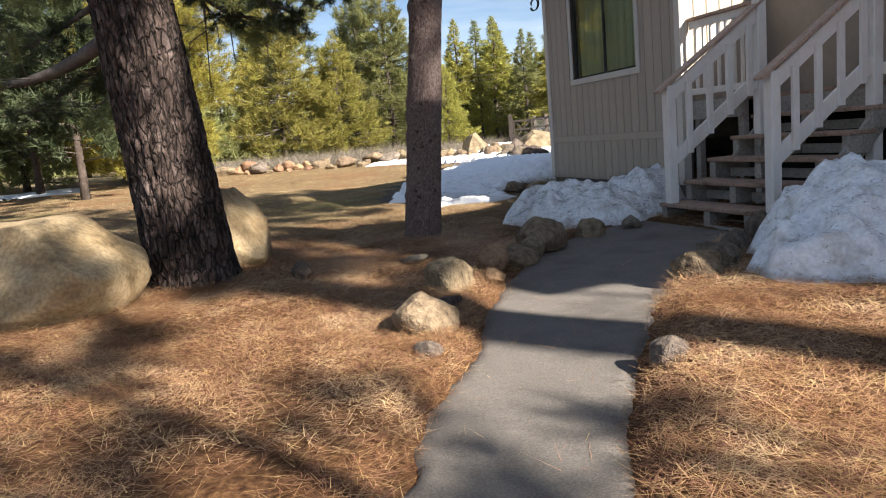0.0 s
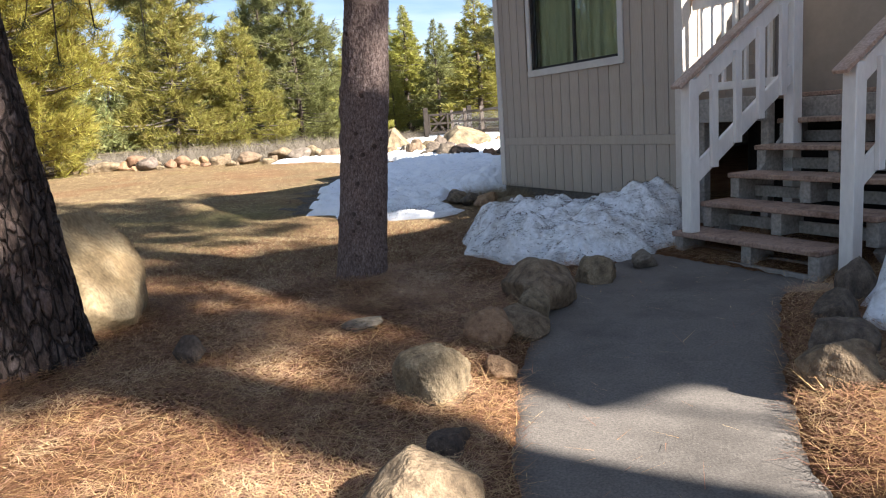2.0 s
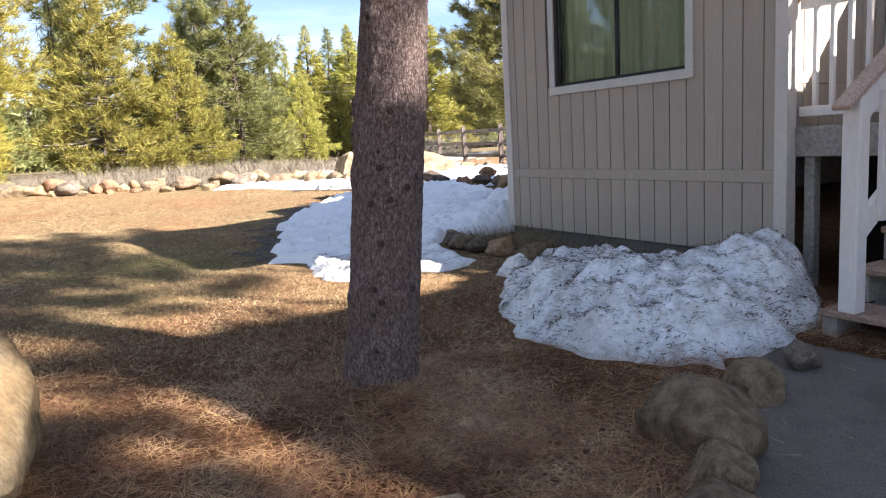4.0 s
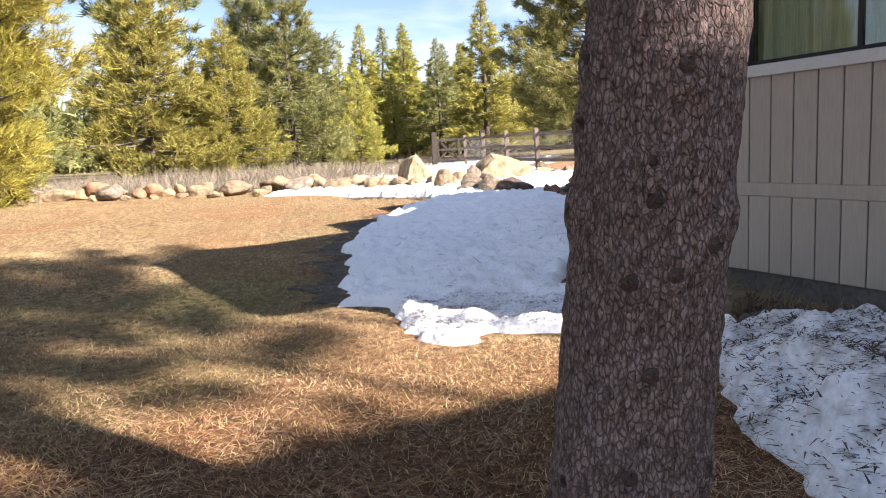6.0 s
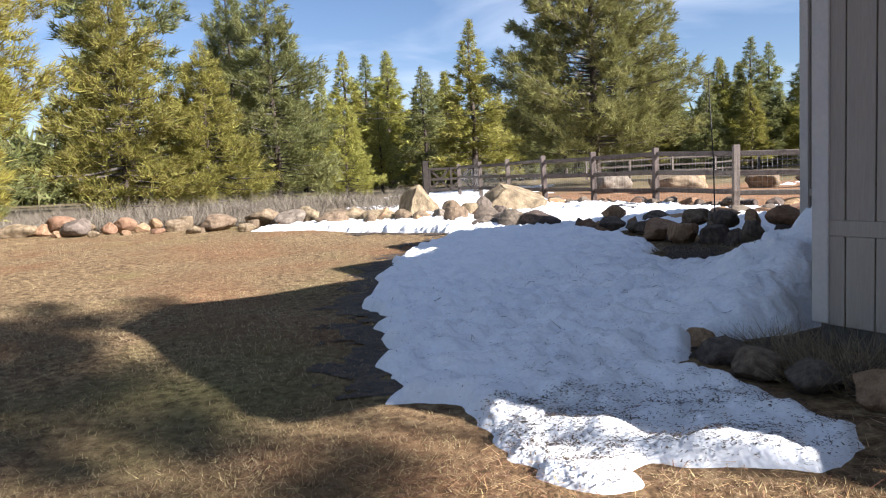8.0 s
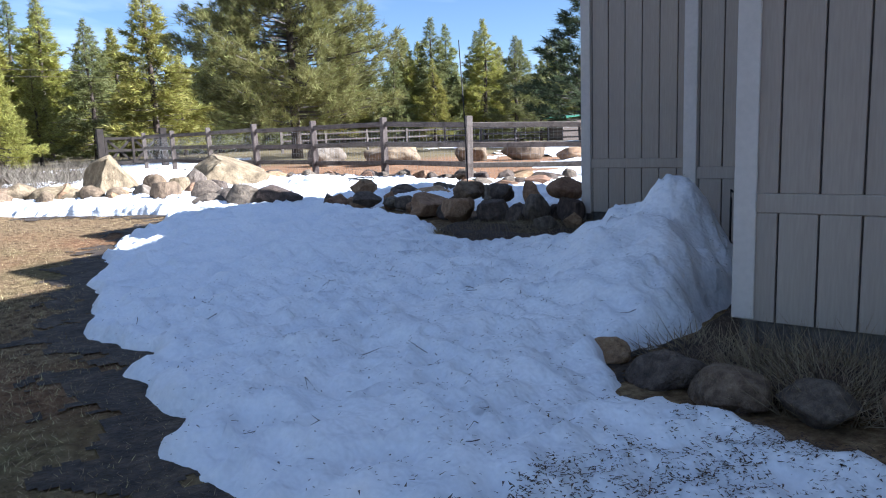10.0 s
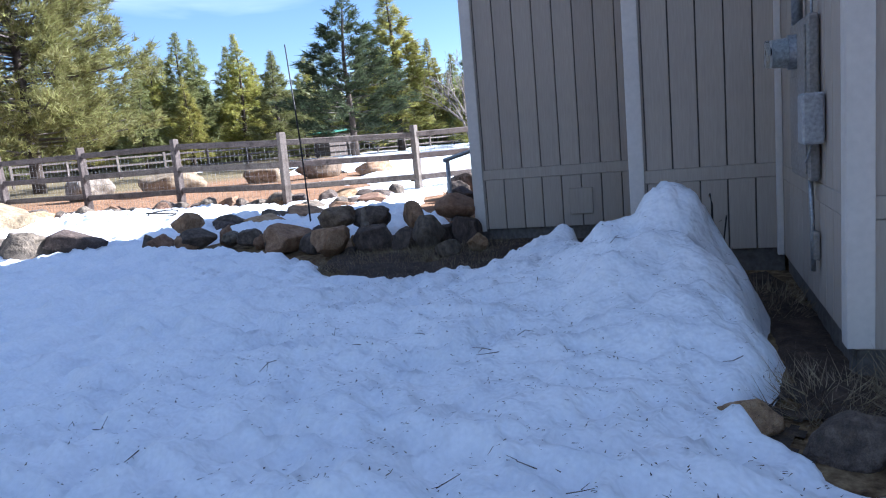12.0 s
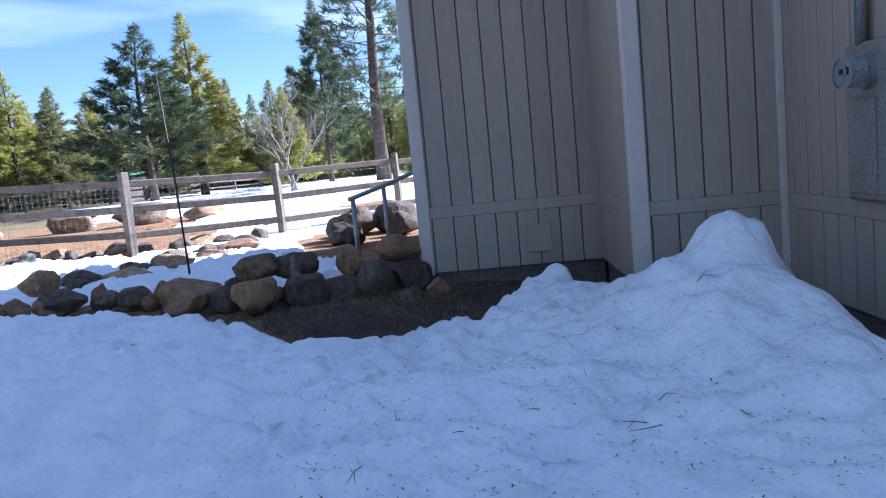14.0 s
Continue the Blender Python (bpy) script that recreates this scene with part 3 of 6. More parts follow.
def wet_margin():
    """Dark wet earth laid bare where the snow has just melted back."""
    X, Y = np.meshgrid(np.arange(-2.2, 2.4, 0.035), np.arange(13.45, 24.5, 0.035))
    sd = poly_sd(X, Y, SNOW_POLY)
    reach = 0.2 + 0.2 * fbm(X, Y, 0.9, 3, 44) + 0.3 * fbm(X, Y, 0.16, 3, 45)
    keep = (sd > -reach) & (sd < 0.25) & (X < 1.9)
    me = grid_mesh("wet_soil", X, Y, ground_z(X, Y) + 0.007 + 0.006 * fbm(X, Y, 0.2, 2, 46), M_WET, keep[:-1, :-1])
    tagged(new("wet_soil", me), "wet dark earth at the edge of the melting snow", "soil", kind="stuff")


wet_margin()
snow_patch("garden_soil", [(1.65, 11.4), (1.5, 12.2), (1.4, 12.7), (1.35, 13.5), (1.8, 13.72), (3.0, 14.15), (4.0, 14.7), (4.5, 14.2), (2.2, 13.3), (3.1, 10.3), (2.6, 10.4)], 0.8, 5, 9.8, 15.6, 0.08, 0.035, lambda X, Y: 0 * X, M_SOIL,
           "dark bare soil bed along the house", edge=0.15, ragged=0.05, seed=61)
snow_patch("garden_soil", [(2.7, 16.8), (3.2, 18.3), (4.2, 18.9), (5.2, 19.0), (7.2, 18.6), (6.6, 16.6), (4.9, 15.7), (3.4, 16.3)], 2.2, 8, 15, 20, 0.08, 0.05, lambda X, Y: 0 * X, M_SOIL,
           "dark soil patch bare of snow beside the rock pile", edge=0.15, ragged=0.05, seed=67)
for ob in [o for o in scene.objects if o.name.startswith("garden_soil")]:
    tagged(ob, category="soil")


snow_patch("snow_field", [(-16, 24.5), (-13.5, 24.8), (-12.5, 26.5), (-14, 28), (-17, 27)], -18, -11, 23, 29.5, 0.2, 0.06, flat, M_SNOW, "patch of snow left in the shady woods", edge=0.5, ragged=0.4, lump=0.0, seed=39)


# ---- house ----
house = tagged(new("house"), "beige wooden house with grooved vertical siding", "house")
house.matrix_world = HOUSE
EAVE = 4.15


def boards(core, axis, at, out, a0, a1, z0, z1, step=0.203, holes=()):
    """Grooved boards side by side on a wall core, axis 'n' or 'v'."""
    a = a0
    cache = {}
    while a < a1 - 0.01:
        b = min(a + step, a1)
        zs = [(z0, z1)]
        for h0, h1, hz0, hz1 in holes:
            if b > h0 + 0.005 and a < h1 - 0.005:
                zs = [(z0, hz0), (hz1, z1)]
        for s0, s1 in zs:
            if s1 - s0 < 0.02:
                continue
            key = (round(b - a, 3), round(s0, 3), round(s1, 3))
            if key not in cache:
                w = b - a - 0.011
                if axis == "n":
                    bm = box_bm(-0.012, 0.012, -w / 2, w / 2, s0, s1, 0.003)
                else:
                    bm = box_bm(-w / 2, w / 2, -0.012, 0.012, s0, s1, 0.003)
                me = bpy.data.meshes.new("siding_board")
                bm.to_mesh(me)
                bm.free()
                me.materials.append(M_SIDING)
                cache[key] = me
            ob = new("siding_board", cache[key])
            ob.parent = core
            mid = (a + b) / 2
            ob.location = (at, mid, 0) if axis == "n" else (mid, at, 0)
        a = b


def board_wall(axis, at, out, a0, a1, z0, zb, z1, holes=(), step=0.203, phase=0.0):
    """Core, lower and upper boards, a band between them and a skirt below."""
    i0, i1 = (at - out * 0.012, at - out * 0.14)
    lo, hi = min(i0, i1), max(i0, i1)
    if not holes:
        bm = box_bm(lo, hi, a0, a1, z0, z1, 0) if axis == "n" else box_bm(a0, a1, lo, hi, z0, z1, 0)
    else:
        h0, h1, hz0, hz1 = holes[0]
        for b0, b1, c0, c1 in ((h1, a1, z0, z1), (h0, h1, z0, hz0), (h0, h1, hz1, z1)):
            part("wall", box_bm(lo, hi, b0, b1, c0, c1, 0) if axis == "n" else box_bm(b0, b1, lo, hi, c0, c1, 0), M_CORE, house)
        bm = box_bm(lo, hi, a0, h0, z0, z1, 0) if axis == "n" else box_bm(a0, h0, lo, hi, z0, z1, 0)
    core = part("wall", bm, M_CORE, house)
    boards(core, axis, at, out, a0 - phase, a1, z0, zb - 0.055, step)
    boards(core, axis, at, out, a0 - phase, a1, zb + 0.055, z1, step, holes)
    p, q = sorted((at - out * 0.012, at + out * 0.016))
    part("band", box_bm(p, q, a0, a1, zb - 0.054, zb + 0.054) if axis == "n" else box_bm(a0, a1, p, q, zb - 0.054, zb + 0.054), M_SIDING, house)
    p, q = sorted((at - out * 0.1, at - out * 0.02))
    part("skirt", box_bm(p, q, a0, a1, z0 - 0.5, z0) if axis == "n" else box_bm(a0, a1, p, q, z0 - 0.5, z0), M_BASE, house)
    return core


WIN = (-2.84, -0.96, 2.18, 3.56)
Z0, ZB = 0.56, 1.2
board_wall("n", 0.0, -1, -3.85, 0.0, Z0 - 0.03, ZB, EAVE, [WIN])
board_wall("v", 0.0, 1, 0.0, 2.4, Z0, ZB, EAVE)
board_wall("n", 2.4, -1, 0.0, 1.12, Z0 + 0.05, ZB + 0.02, EAVE)
board_wall("v", 1.12, 1, 2.4, 3.84, Z0 + 0.08, ZB + 0.04, EAVE)
board_wall("n", 3.84, -1, 1.12, 2.85, Z0 + 0.1, ZB + 0.04, EAVE)
board_wall("v", 2.85, 1, 3.84, 9.0, Z0 + 0.1, ZB + 0.04, EAVE)
board_wall("v", -3.85, -1, 0.0, 2.0, 1.6, 2.0, EAVE)
# smooth wall behind the steps; its dark colour carries the recess's shade
part("wall", box_bm(1.35, 1.49, -8.6, -3.87, 0.3, 3.3, 0), M_PORCH_SHADE, house, "smooth porch wall with shade put into its dark taupe")
part("wall", box_bm(4.6, 4.74, -8.6, -4.2, 0.3, EAVE, 0), M_SIDING, house)
# plain walls that close the house on its unseen sides
part("wall", box_bm(2.0, 9.0, -8.74, -8.6, 0.3, EAVE, 0), M_SIDING, house)
part("wall", box_bm(8.86, 9.0, -8.6, 2.85, 0.3, EAVE, 0), M_SIDING, house)


def corner_trim(v, n, sv, sn, z0, w=0.085):
    """Two boards round an outer corner; sv, sn point outwards."""
    bm = box_bm(*sorted((v + sv * 0.034, v + sv * 0.012)), *sorted((n + sn * 0.034, n - sn * w)), z0, EAVE, 0.004)
    part("corner_trim", bm, M_TRIM, house)
    part("corner_trim", box_bm(*sorted((v + sv * 0.012, v - sv * w)), *sorted((n + sn * 0.034, n + sn * 0.013)), z0, EAVE, 0.004), M_TRIM, house)


corner_trim(0, 0, -1, 1, Z0 - 0.02)
corner_trim(0, -3.85, -1, -1, Z0 - 0.05)
corner_trim(2.4, 1.12, -1, 1, Z0 + 0.02)
corner_trim(3.84, 2.85, -1, 1, Z0 + 0.08)
part("corner_trim", box_bm(2.34, 2.386, 0.014, 0.06, Z0, EAVE, 0.004), M_TRIM, house)


def slab(name, pts, z0, z1, material, parent, label=""):
    bm = bmesh.new()
    lo = [bm.verts.new((x, y, z0)) for x, y in pts]
    hi = [bm.verts.new((x, y, z1)) for x, y in pts]
    bm.faces.new(hi)
    bm.faces.new(lo[::-1])
    for i in range(len(pts)):
        j = (i + 1) % len(pts)
        bm.faces.new((lo[i], lo[j], hi[j], hi[i]))
    bmesh.ops.recalc_face_normals(bm, faces=bm.faces)
    return part(name, bm, material, parent, label)


# roof out of view; uneven overhangs set the shadow's edge on the lawn
slab("roof", [(-0.4, -4.2), (-0.9, -0.9), (-0.25, 0.06), (1.95, 0.06), (1.95, 1.35), (3.45, 1.35), (3.45, 3.1), (9.4, 3.1), (9.4, -8.9), (4.6, -8.9), (4.6, -4.2)], EAVE, EAVE + 0.28, M_ROOF, house, "unseen low roof slab, its eaves outlined to cast the lawn shadow")

# unseen slab added to shade the porch wall, short of the sunlit return
slab("porch_shade_slab", [(0.5, -8.7), (0.5, -5.9), (4.6, -5.9), (4.6, -8.7)], 3.32, 3.46, M_ROOF, house, "unseen flat slab added over the porch to shade its wall")

# unseen taller gabled block beyond the steps, shaped for the shadow it casts
wing = bmesh.new()
prof = [(-15.5, 0.0), (-15.5, 6.65), (-12.5, 8.27), (-9.0, 5.4), (-9.0, 0.0)]
fa = [wing.verts.new((2.0, n, z)) for n, z in prof]
fb_ = [wing.verts.new((9.0, n, z)) for n, z in prof]
wing.faces.new(fa)
wing.faces.new(fb_[::-1])
for i in range(5):
    j = (i + 1) % 5
    wing.faces.new((fa[i], fb_[i], fb_[j], fa[j]))
bmesh.ops.recalc_face_normals(wing, faces=wing.faces)
part("wing", wing, M_SIDING, house, "unseen gabled block added to shade the steps and path")
for run, slope in ((-3.15, 0.54), (3.75, 0.82)):
    part("shade_wing_roof", beam_bm((5.4, -12.5, 8.34), (5.4, -12.5 + run, 8.34 - abs(run) * slope), 7.6, 0.12, 0, up=(0, 0, 1)), M_ROOF, house)

# window with frame, sash and curtain
win = tagged(new("window"), "aluminium sliding window with a drawn green curtain")
win.parent = house
h0, h1, z0, z1 = WIN
for y0_, y1_, a_, b_ in ((h0 - 0.09, h1 + 0.09, z0 - 0.09, z0), (h0 - 0.09, h1 + 0.09, z1, z1 + 0.09), (h0 - 0.09, h0, z0, z1), (h1, h1 + 0.09, z0, z1)):
    part("window_trim", box_bm(-0.036, -0.013, y0_, y1_, a_, b_, 0.004), M_WINTRIM, win, "pale painted window trim")
mid = (h0 + h1) / 2
for y0_, y1_, a_, b_ in ((h0, h1, z0, z0 + 0.035), (h0, h1, z1 - 0.035, z1), (h0, h0 + 0.035, z0 + 0.035, z1 - 0.035), (h1 - 0.035, h1, z0 + 0.035, z1 - 0.035), (mid - 0.02, mid + 0.015, z0 + 0.035, z1 - 0.035)):
    part("window_frame", box_bm(0.02, 0.06, y0_, y1_, a_, b_, 0.002), M_IRON, win, "dark metal sash")
for a, b in ((h0 + 0.035, mid - 0.02), (mid + 0.015, h1 - 0.035)):
    pane = part("pane", box_bm(0.038, 0.042, a, b, z0 + 0.035, z1 - 0.035, 0), M_GLASS, win)
    pane.visible_shadow = False
cur = []
cf = []
for i in range(121):
    y = h0 - 0.1 + (h1 - h0 + 0.2) * i / 120
    x = 0.14 + 0.02 * math.sin(i * 0.62) + 0.006 * math.sin(i * 1.7)
    cur += [(x, y, z0 - 0.1), (x, y, z1 + 0.05)]
    if i:
        cf.append((2 * i - 2, 2 * i, 2 * i + 1, 2 * i - 1))
child("curtain", mesh_of("curtain", cur, cf, M_CURTAIN, True), win, "pleated pale green curtain")
# near-black sheet behind the curtain in place of the unlit room
part("dark_room_sheet", box_bm(0.3, 0.34, h0 - 0.3, h1 + 0.3, z0 - 0.3, z1 + 0.3, 0), M_DARK, win)

# crawl-space hatch on the back wall
hatch = part("hatch", box_bm(3.805, 3.827, 1.62, 1.86, 0.78, 1.05), M_SIDING, house, "small painted crawl-space hatch")

# ---- porch and steps ----
DECK = 1.6
deck = tagged(new("porch_deck"), "raised wooden porch deck", "deck")
deck.matrix_world = HOUSE
for i in range(9):
    x = 0.1 + i * 0.135
    n_lo, n_hi = (-4.87, -3.88) if x < 0.5 else (-8.5, -3.88)
    part("deck_board", box_bm(x, x + 0.128, n_lo, n_hi, DECK - 0.04, DECK, 0.004), M_TREAD, deck)
part("fascia", box_bm(0.07, 0.1, -4.87, -3.88, DECK - 0.24, DECK + 0.0), M_GREYWOOD, deck)
part("fascia", box_bm(0.48, 0.51, -8.5, -4.87, DECK - 0.24, DECK - 0.045), M_GREYWOOD, deck)
# near-black sheet added to stand for the deck's underside shade
part("under_deck_shade", box_bm(0.9, 0.94, -8.5, -3.9, 0.2, DECK - 0.05, 0), M_DARK, deck, "near-black sheet standing in for the shade under the deck")
for n in (-3.98, -4.8, -8.3):
    part("deck_post", box_bm(0.12, 0.21, n - 0.045, n + 0.045, 0.15, DECK - 0.04), M_GREYWOOD, deck)

rail_front = tagged(new("porch_railing"), "white painted porch railing with square balusters", "railing", "porch railings")
rail_front.matrix_world = HOUSE
part("top_rail", box_bm(0.06, 0.17, -5.0, -3.89, 2.62, 2.66), M_RAILCAP, rail_front, "worn brown rail cap")
part("upper_rail", box_bm(0.1, 0.14, -5.0, -3.89, 2.52, 2.62), M_WHITE, rail_front)
part("bottom_rail", box_bm(0.1, 0.14, -5.0, -3.89, 1.68, 1.76), M_WHITE, rail_front)
for i in range(7):
    n = -4.02 - i * 0.14
    part("baluster", box_bm(0.102, 0.138, n - 0.018, n + 0.018, 1.76, 2.52, 0.003), M_WHITE, rail_front)

rail_side = tagged(new("porch_railing"), "white painted porch railing at the deck's open end", "railing", "porch railings")
rail_side.matrix_world = HOUSE
part("top_rail", box_bm(0.37, 0.48, -8.4, -6.5, 2.62, 2.66), M_RAILCAP, rail_side, "worn brown rail cap")
part("upper_rail", box_bm(0.4, 0.44, -8.4, -6.5, 2.5, 2.62), M_WHITE, rail_side)
part("bottom_rail", box_bm(0.4, 0.44, -8.4, -6.5, 1.66, 1.78), M_WHITE, rail_side)
for i in range(6):
    n = -6.75 - i * 0.28
    part("baluster", box_bm(0.36, 0.4, n - 0.038, n + 0.038, 1.6, 2.6, 0.003), M_WHITE, rail_side)
steps = tagged(new("porch_steps"), "open wooden porch steps with worn brown treads", "stairs")
steps.matrix_world = HOUSE
TV = [-1.12, -0.78, -0.44, -0.1, 0.2]
TZ = [0.45, 0.68, 0.91, 1.14, 1.37]
for i, (v, z) in enumerate(zip(TV, TZ)):
    lo = -6.36 if i == 0 else -6.57
    part("tread", box_bm(v, v + 0.36, lo, -4.87, z - 0.045, z, 0.008), M_TREAD, steps)
    bot = 0.2 if i == 0 else TZ[i - 1]
    for n in (-4.93, -5.68, lo + 0.06):
        part("riser_block", box_bm(v + 0.03, v + 0.3, n - 0.05, n + 0.05, bot, z - 0.045, 0.004), M_GREYWOOD, steps)
    part("riser", box_bm(v + 0.24, v + 0.265, lo + 0.05, -4.9, bot, bot + 0.1, 0.003), M_GREYWOOD, steps)
part("kick_board", box_bm(-1.11, -1.07, -6.34, -4.89, 0.2, 0.26), M_GREYWOOD, steps)
for n in (-6.5, -4.95):
    part("stringer", beam_bm((-0.62, n, 0.32), (0.45, n, 1.3), 0.05, 0.22), M_GREYWOOD, steps)


def stair_rail(n, label):
    r = tagged(new("stair_railing"), label, "railing", "porch railings")
    r.matrix_world = HOUSE
    bottom = 0.2 if n < -6 else 0.45
    v0, v1 = (-0.9, 0.36) if n < -6 else (-1.06, 0.2)
    part("newel_post", box_bm(v0 - 0.055, v0 + 0.055, n - 0.055, n + 0.055, bottom, 1.77), M_WHITE, r)
    top_z = 1.77 + (v1 - v0) * 0.69
    part("upper_post", box_bm(v1 - 0.06, v1 + 0.06, n - 0.055, n + 0.055, 0.3, top_z + 0.05), M_WHITE, r)
    a = Vector((v0, n, 1.74))
    b = Vector((v1, n, top_z - 0.03))
    part("rail_board", beam_bm(a + Vector((0.03, 0, -0.07)), b + Vector((0, 0, -0.07)), 0.04, 0.14), M_WHITE, r)
    part("handrail", beam_bm(a + Vector((-0.16, 0, -0.035)), b + Vector((0.04, 0, 0.065)), 0.12, 0.035), M_RAILCAP, r, "worn brown handrail cap")
    part("lower_board", beam_bm(a + Vector((0.03, 0, -0.8)), b + Vector((0, 0, -0.8)), 0.04, 0.15), M_WHITE, r)
    for i in range(4):
        f = (i + 0.85) / 4.5
        p = a.lerp(b, f)
        part("baluster", box_bm(p.x - 0.038, p.x + 0.038, n - 0.058, n - 0.02, p.z - 0.9, p.z - 0.1, 0.004), M_WHITE, r)
    return r


stair_rail(-5.05, "white stair railing beside the house wall")
stair_rail(-6.45, "white stair railing on the open side of the steps")

# ---- meter, hook and cables on the house ----
meter = tagged(new("electric_meter"), "beige electric meter cabinet with a glass dial", "electric meter")
meter.matrix_world = HOUSE
part("cabinet", box_bm(0.7, 1.36, 0.02, 0.08, 1.27, 2.17, 0.012), M_BOX, meter)
part("cabinet_door", box_bm(0.74, 1.0, 0.08, 0.09, 1.31, 2.12, 0.004), M_BOX, meter)
part("cabinet_door", box_bm(1.03, 1.33, 0.08, 0.088, 1.31, 1.86, 0.004), M_BOX, meter)
for name_, rad, n0, n1, m_, lab in (("collar", 0.1, 0.08, 0.13, M_PIPE, "steel collar ring"), ("dial", 0.078, 0.13, 0.215, M_DIAL, "pale grey dial plate"), ("glass_dome", 0.088, 0.13, 0.25, M_GLASS, "clear glass meter dome")):
    bm = bmesh.new()
    bmesh.ops.create_cone(bm, segments=28, radius1=rad, radius2=rad * (0.9 if "glass" in name_ else 1), depth=n1 - n0, cap_ends=True, matrix=Matrix.Translation((1.09, (n0 + n1) / 2, 2.0)) @ Matrix.Rotation(-math.pi / 2, 4, "X"))
    part(name_, bm, m_, meter, lab)
part("register", box_bm(1.065, 1.115, 0.215, 0.219, 1.995, 2.025, 0.001), M_IRON, meter, "black number register")
part("phone_box", box_bm(0.55, 0.72, 0.02, 0.13, 1.48, 1.75, 0.012), M_GREYBOX, meter, "small grey junction box")
child("conduit", tubes_mesh("conduit", [([(1.2, 0.06, 2.16), (1.2, 0.06, 3.0), (1.2, 0.06, EAVE)], [0.035] * 3), ([(0.85, 0.05, 1.3), (0.8, 0.05, 1.05), (0.78, 0.05, 0.75)], [0.014] * 3),
                                         ([(0.63, 0.07, 1.48), (0.66, 0.1, 1.38), (0.74, 0.08, 1.4), (0.76, 0.05, 1.55), (0.76, 0.04, EAVE)], [0.007] * 5)], M_PIPE), meter, "grey conduit and cable")
part("outlet_plate", box_bm(0.74, 0.84, 0.02, 0.05, 0.82, 0.98, 0.004), M_BOX, meter)

cable = tagged(new("cable_coil", tubes_mesh("cable_coil", [([hp(0.12 + 0.03 * k + 0.16 * math.cos(a), -0.12, 3.62 + 0.1 * math.sin(a)) for a in np.linspace(0.3 * k, 6.0, 14)], [0.008] * 14) for k in range(3)], M_RUBBER)),
               "loops of black cable hanging at the house corner", "cable")


# ---- rocks ----
def rock_mesh(seed, material, sub=4, cuts=10):
    rnd = random.Random(seed)
    bm = bmesh.new()
    bmesh.ops.create_icosphere(bm, subdivisions=sub, radius=1)
    planes = []
    for _ in range(cuts):
        d = Vector((rnd.gauss(0, 1), rnd.gauss(0, 1), rnd.gauss(0.2, 0.8))).normalized()
        planes.append((d, rnd.uniform(0.54, 0.86)))
    off = Vector((rnd.uniform(0, 50), rnd.uniform(0, 50), rnd.uniform(0, 50)))
    for vv in bm.verts:
        p = vv.co.copy()
        for d, k in planes:
            e = p.dot(d) - k
            if e > 0:
                p -= d * e * 0.91
        p *= 1 + 0.14 * noise.noise(p * 1.3 + off) + 0.06 * noise.noise(p * 3.5 + off) + 0.03 * noise.noise(p * 9 + off)
        vv.co = p
    zmin = min(vv.co.z for vv in bm.verts)
    zmax = max(vv.co.z for vv in bm.verts)
    ex = max(abs(vv.co.x) for vv in bm.verts)
    ey = max(abs(vv.co.y) for vv in bm.verts)
    for vv in bm.verts:
        vv.co = Vector((vv.co.x / ex, vv.co.y / ey, (vv.co.z - zmin) / (zmax - zmin)))
    me = bpy.data.meshes.new("rock")
    bm.to_mesh(me)
    bm.free()
    me.polygons.foreach_set("use_smooth", [True] * len(me.polygons))
    me.materials.append(material)
    return me


def boulder_mesh(seed, material, cuts, sub=5):
    """A great stone split along a few given planes (direction, distance), weathered at the edges."""
    rnd = random.Random(seed)
    off = Vector((rnd.uniform(0, 50), rnd.uniform(0, 50), rnd.uniform(0, 50)))
    bm = bmesh.new()
    bmesh.ops.create_icosphere(bm, subdivisions=sub, radius=1)
    planes = [(Vector(d).normalized(), k) for d, k in cuts]
    for vv in bm.verts:
        p = vv.co.copy()
        for d, k in planes:
            k2 = k + 0.05 * noise.noise(p * 2.2 + off)
            e = p.dot(d) - k2
            if e > 0:
                p -= d * e * 0.96
        p *= 1 + 0.08 * noise.noise(p * 1.4 + off) + 0.035 * noise.noise(p * 4 + off) + 0.018 * noise.noise(p * 11 + off)
        vv.co = p
    zs = [vv.co.z for vv in bm.verts]
    ex = max(abs(vv.co.x) for vv in bm.verts)
    ey = max(abs(vv.co.y) for vv in bm.verts)
    for vv in bm.verts:
        vv.co = Vector((vv.co.x / ex, vv.co.y / ey, (vv.co.z - min(zs)) / (max(zs) - min(zs))))
    me = bpy.data.meshes.new("boulder")
    bm.to_mesh(me)
    bm.free()
    me.polygons.foreach_set("use_smooth", [True] * len(me.polygons))
    me.materials.append(material)
    return me


def boulder(x, y, w, d, h, turn, z, seed, material, cuts, label, sink=0.2):
    ob = new("boulder", boulder_mesh(seed, material, cuts))
    full = h / (1 - sink)
    ob.scale = (w / 2, d / 2, full)
    ob.rotation_euler = (0, 0, radians(turn))
    ob.location = (x, y, z - full * sink)
    return tagged(ob, label, "rock")


ROCKS = {}
for key, material in (("tan", M_ROCK_TAN), ("grey", M_ROCK_GREY), ("dark", M_ROCK_DARK), ("red", M_ROCK_RED)):
    ROCKS[key] = [rock_mesh(hash(len(key)) * 31 + ord(key[0]) * 7 + i * 13, material) for i in range(6)]
ROCK_WORDS = {"tan": "weathered tan", "grey": "rough grey", "dark": "dark brown basalt", "red": "rusty brown"}
rock_count = [0]


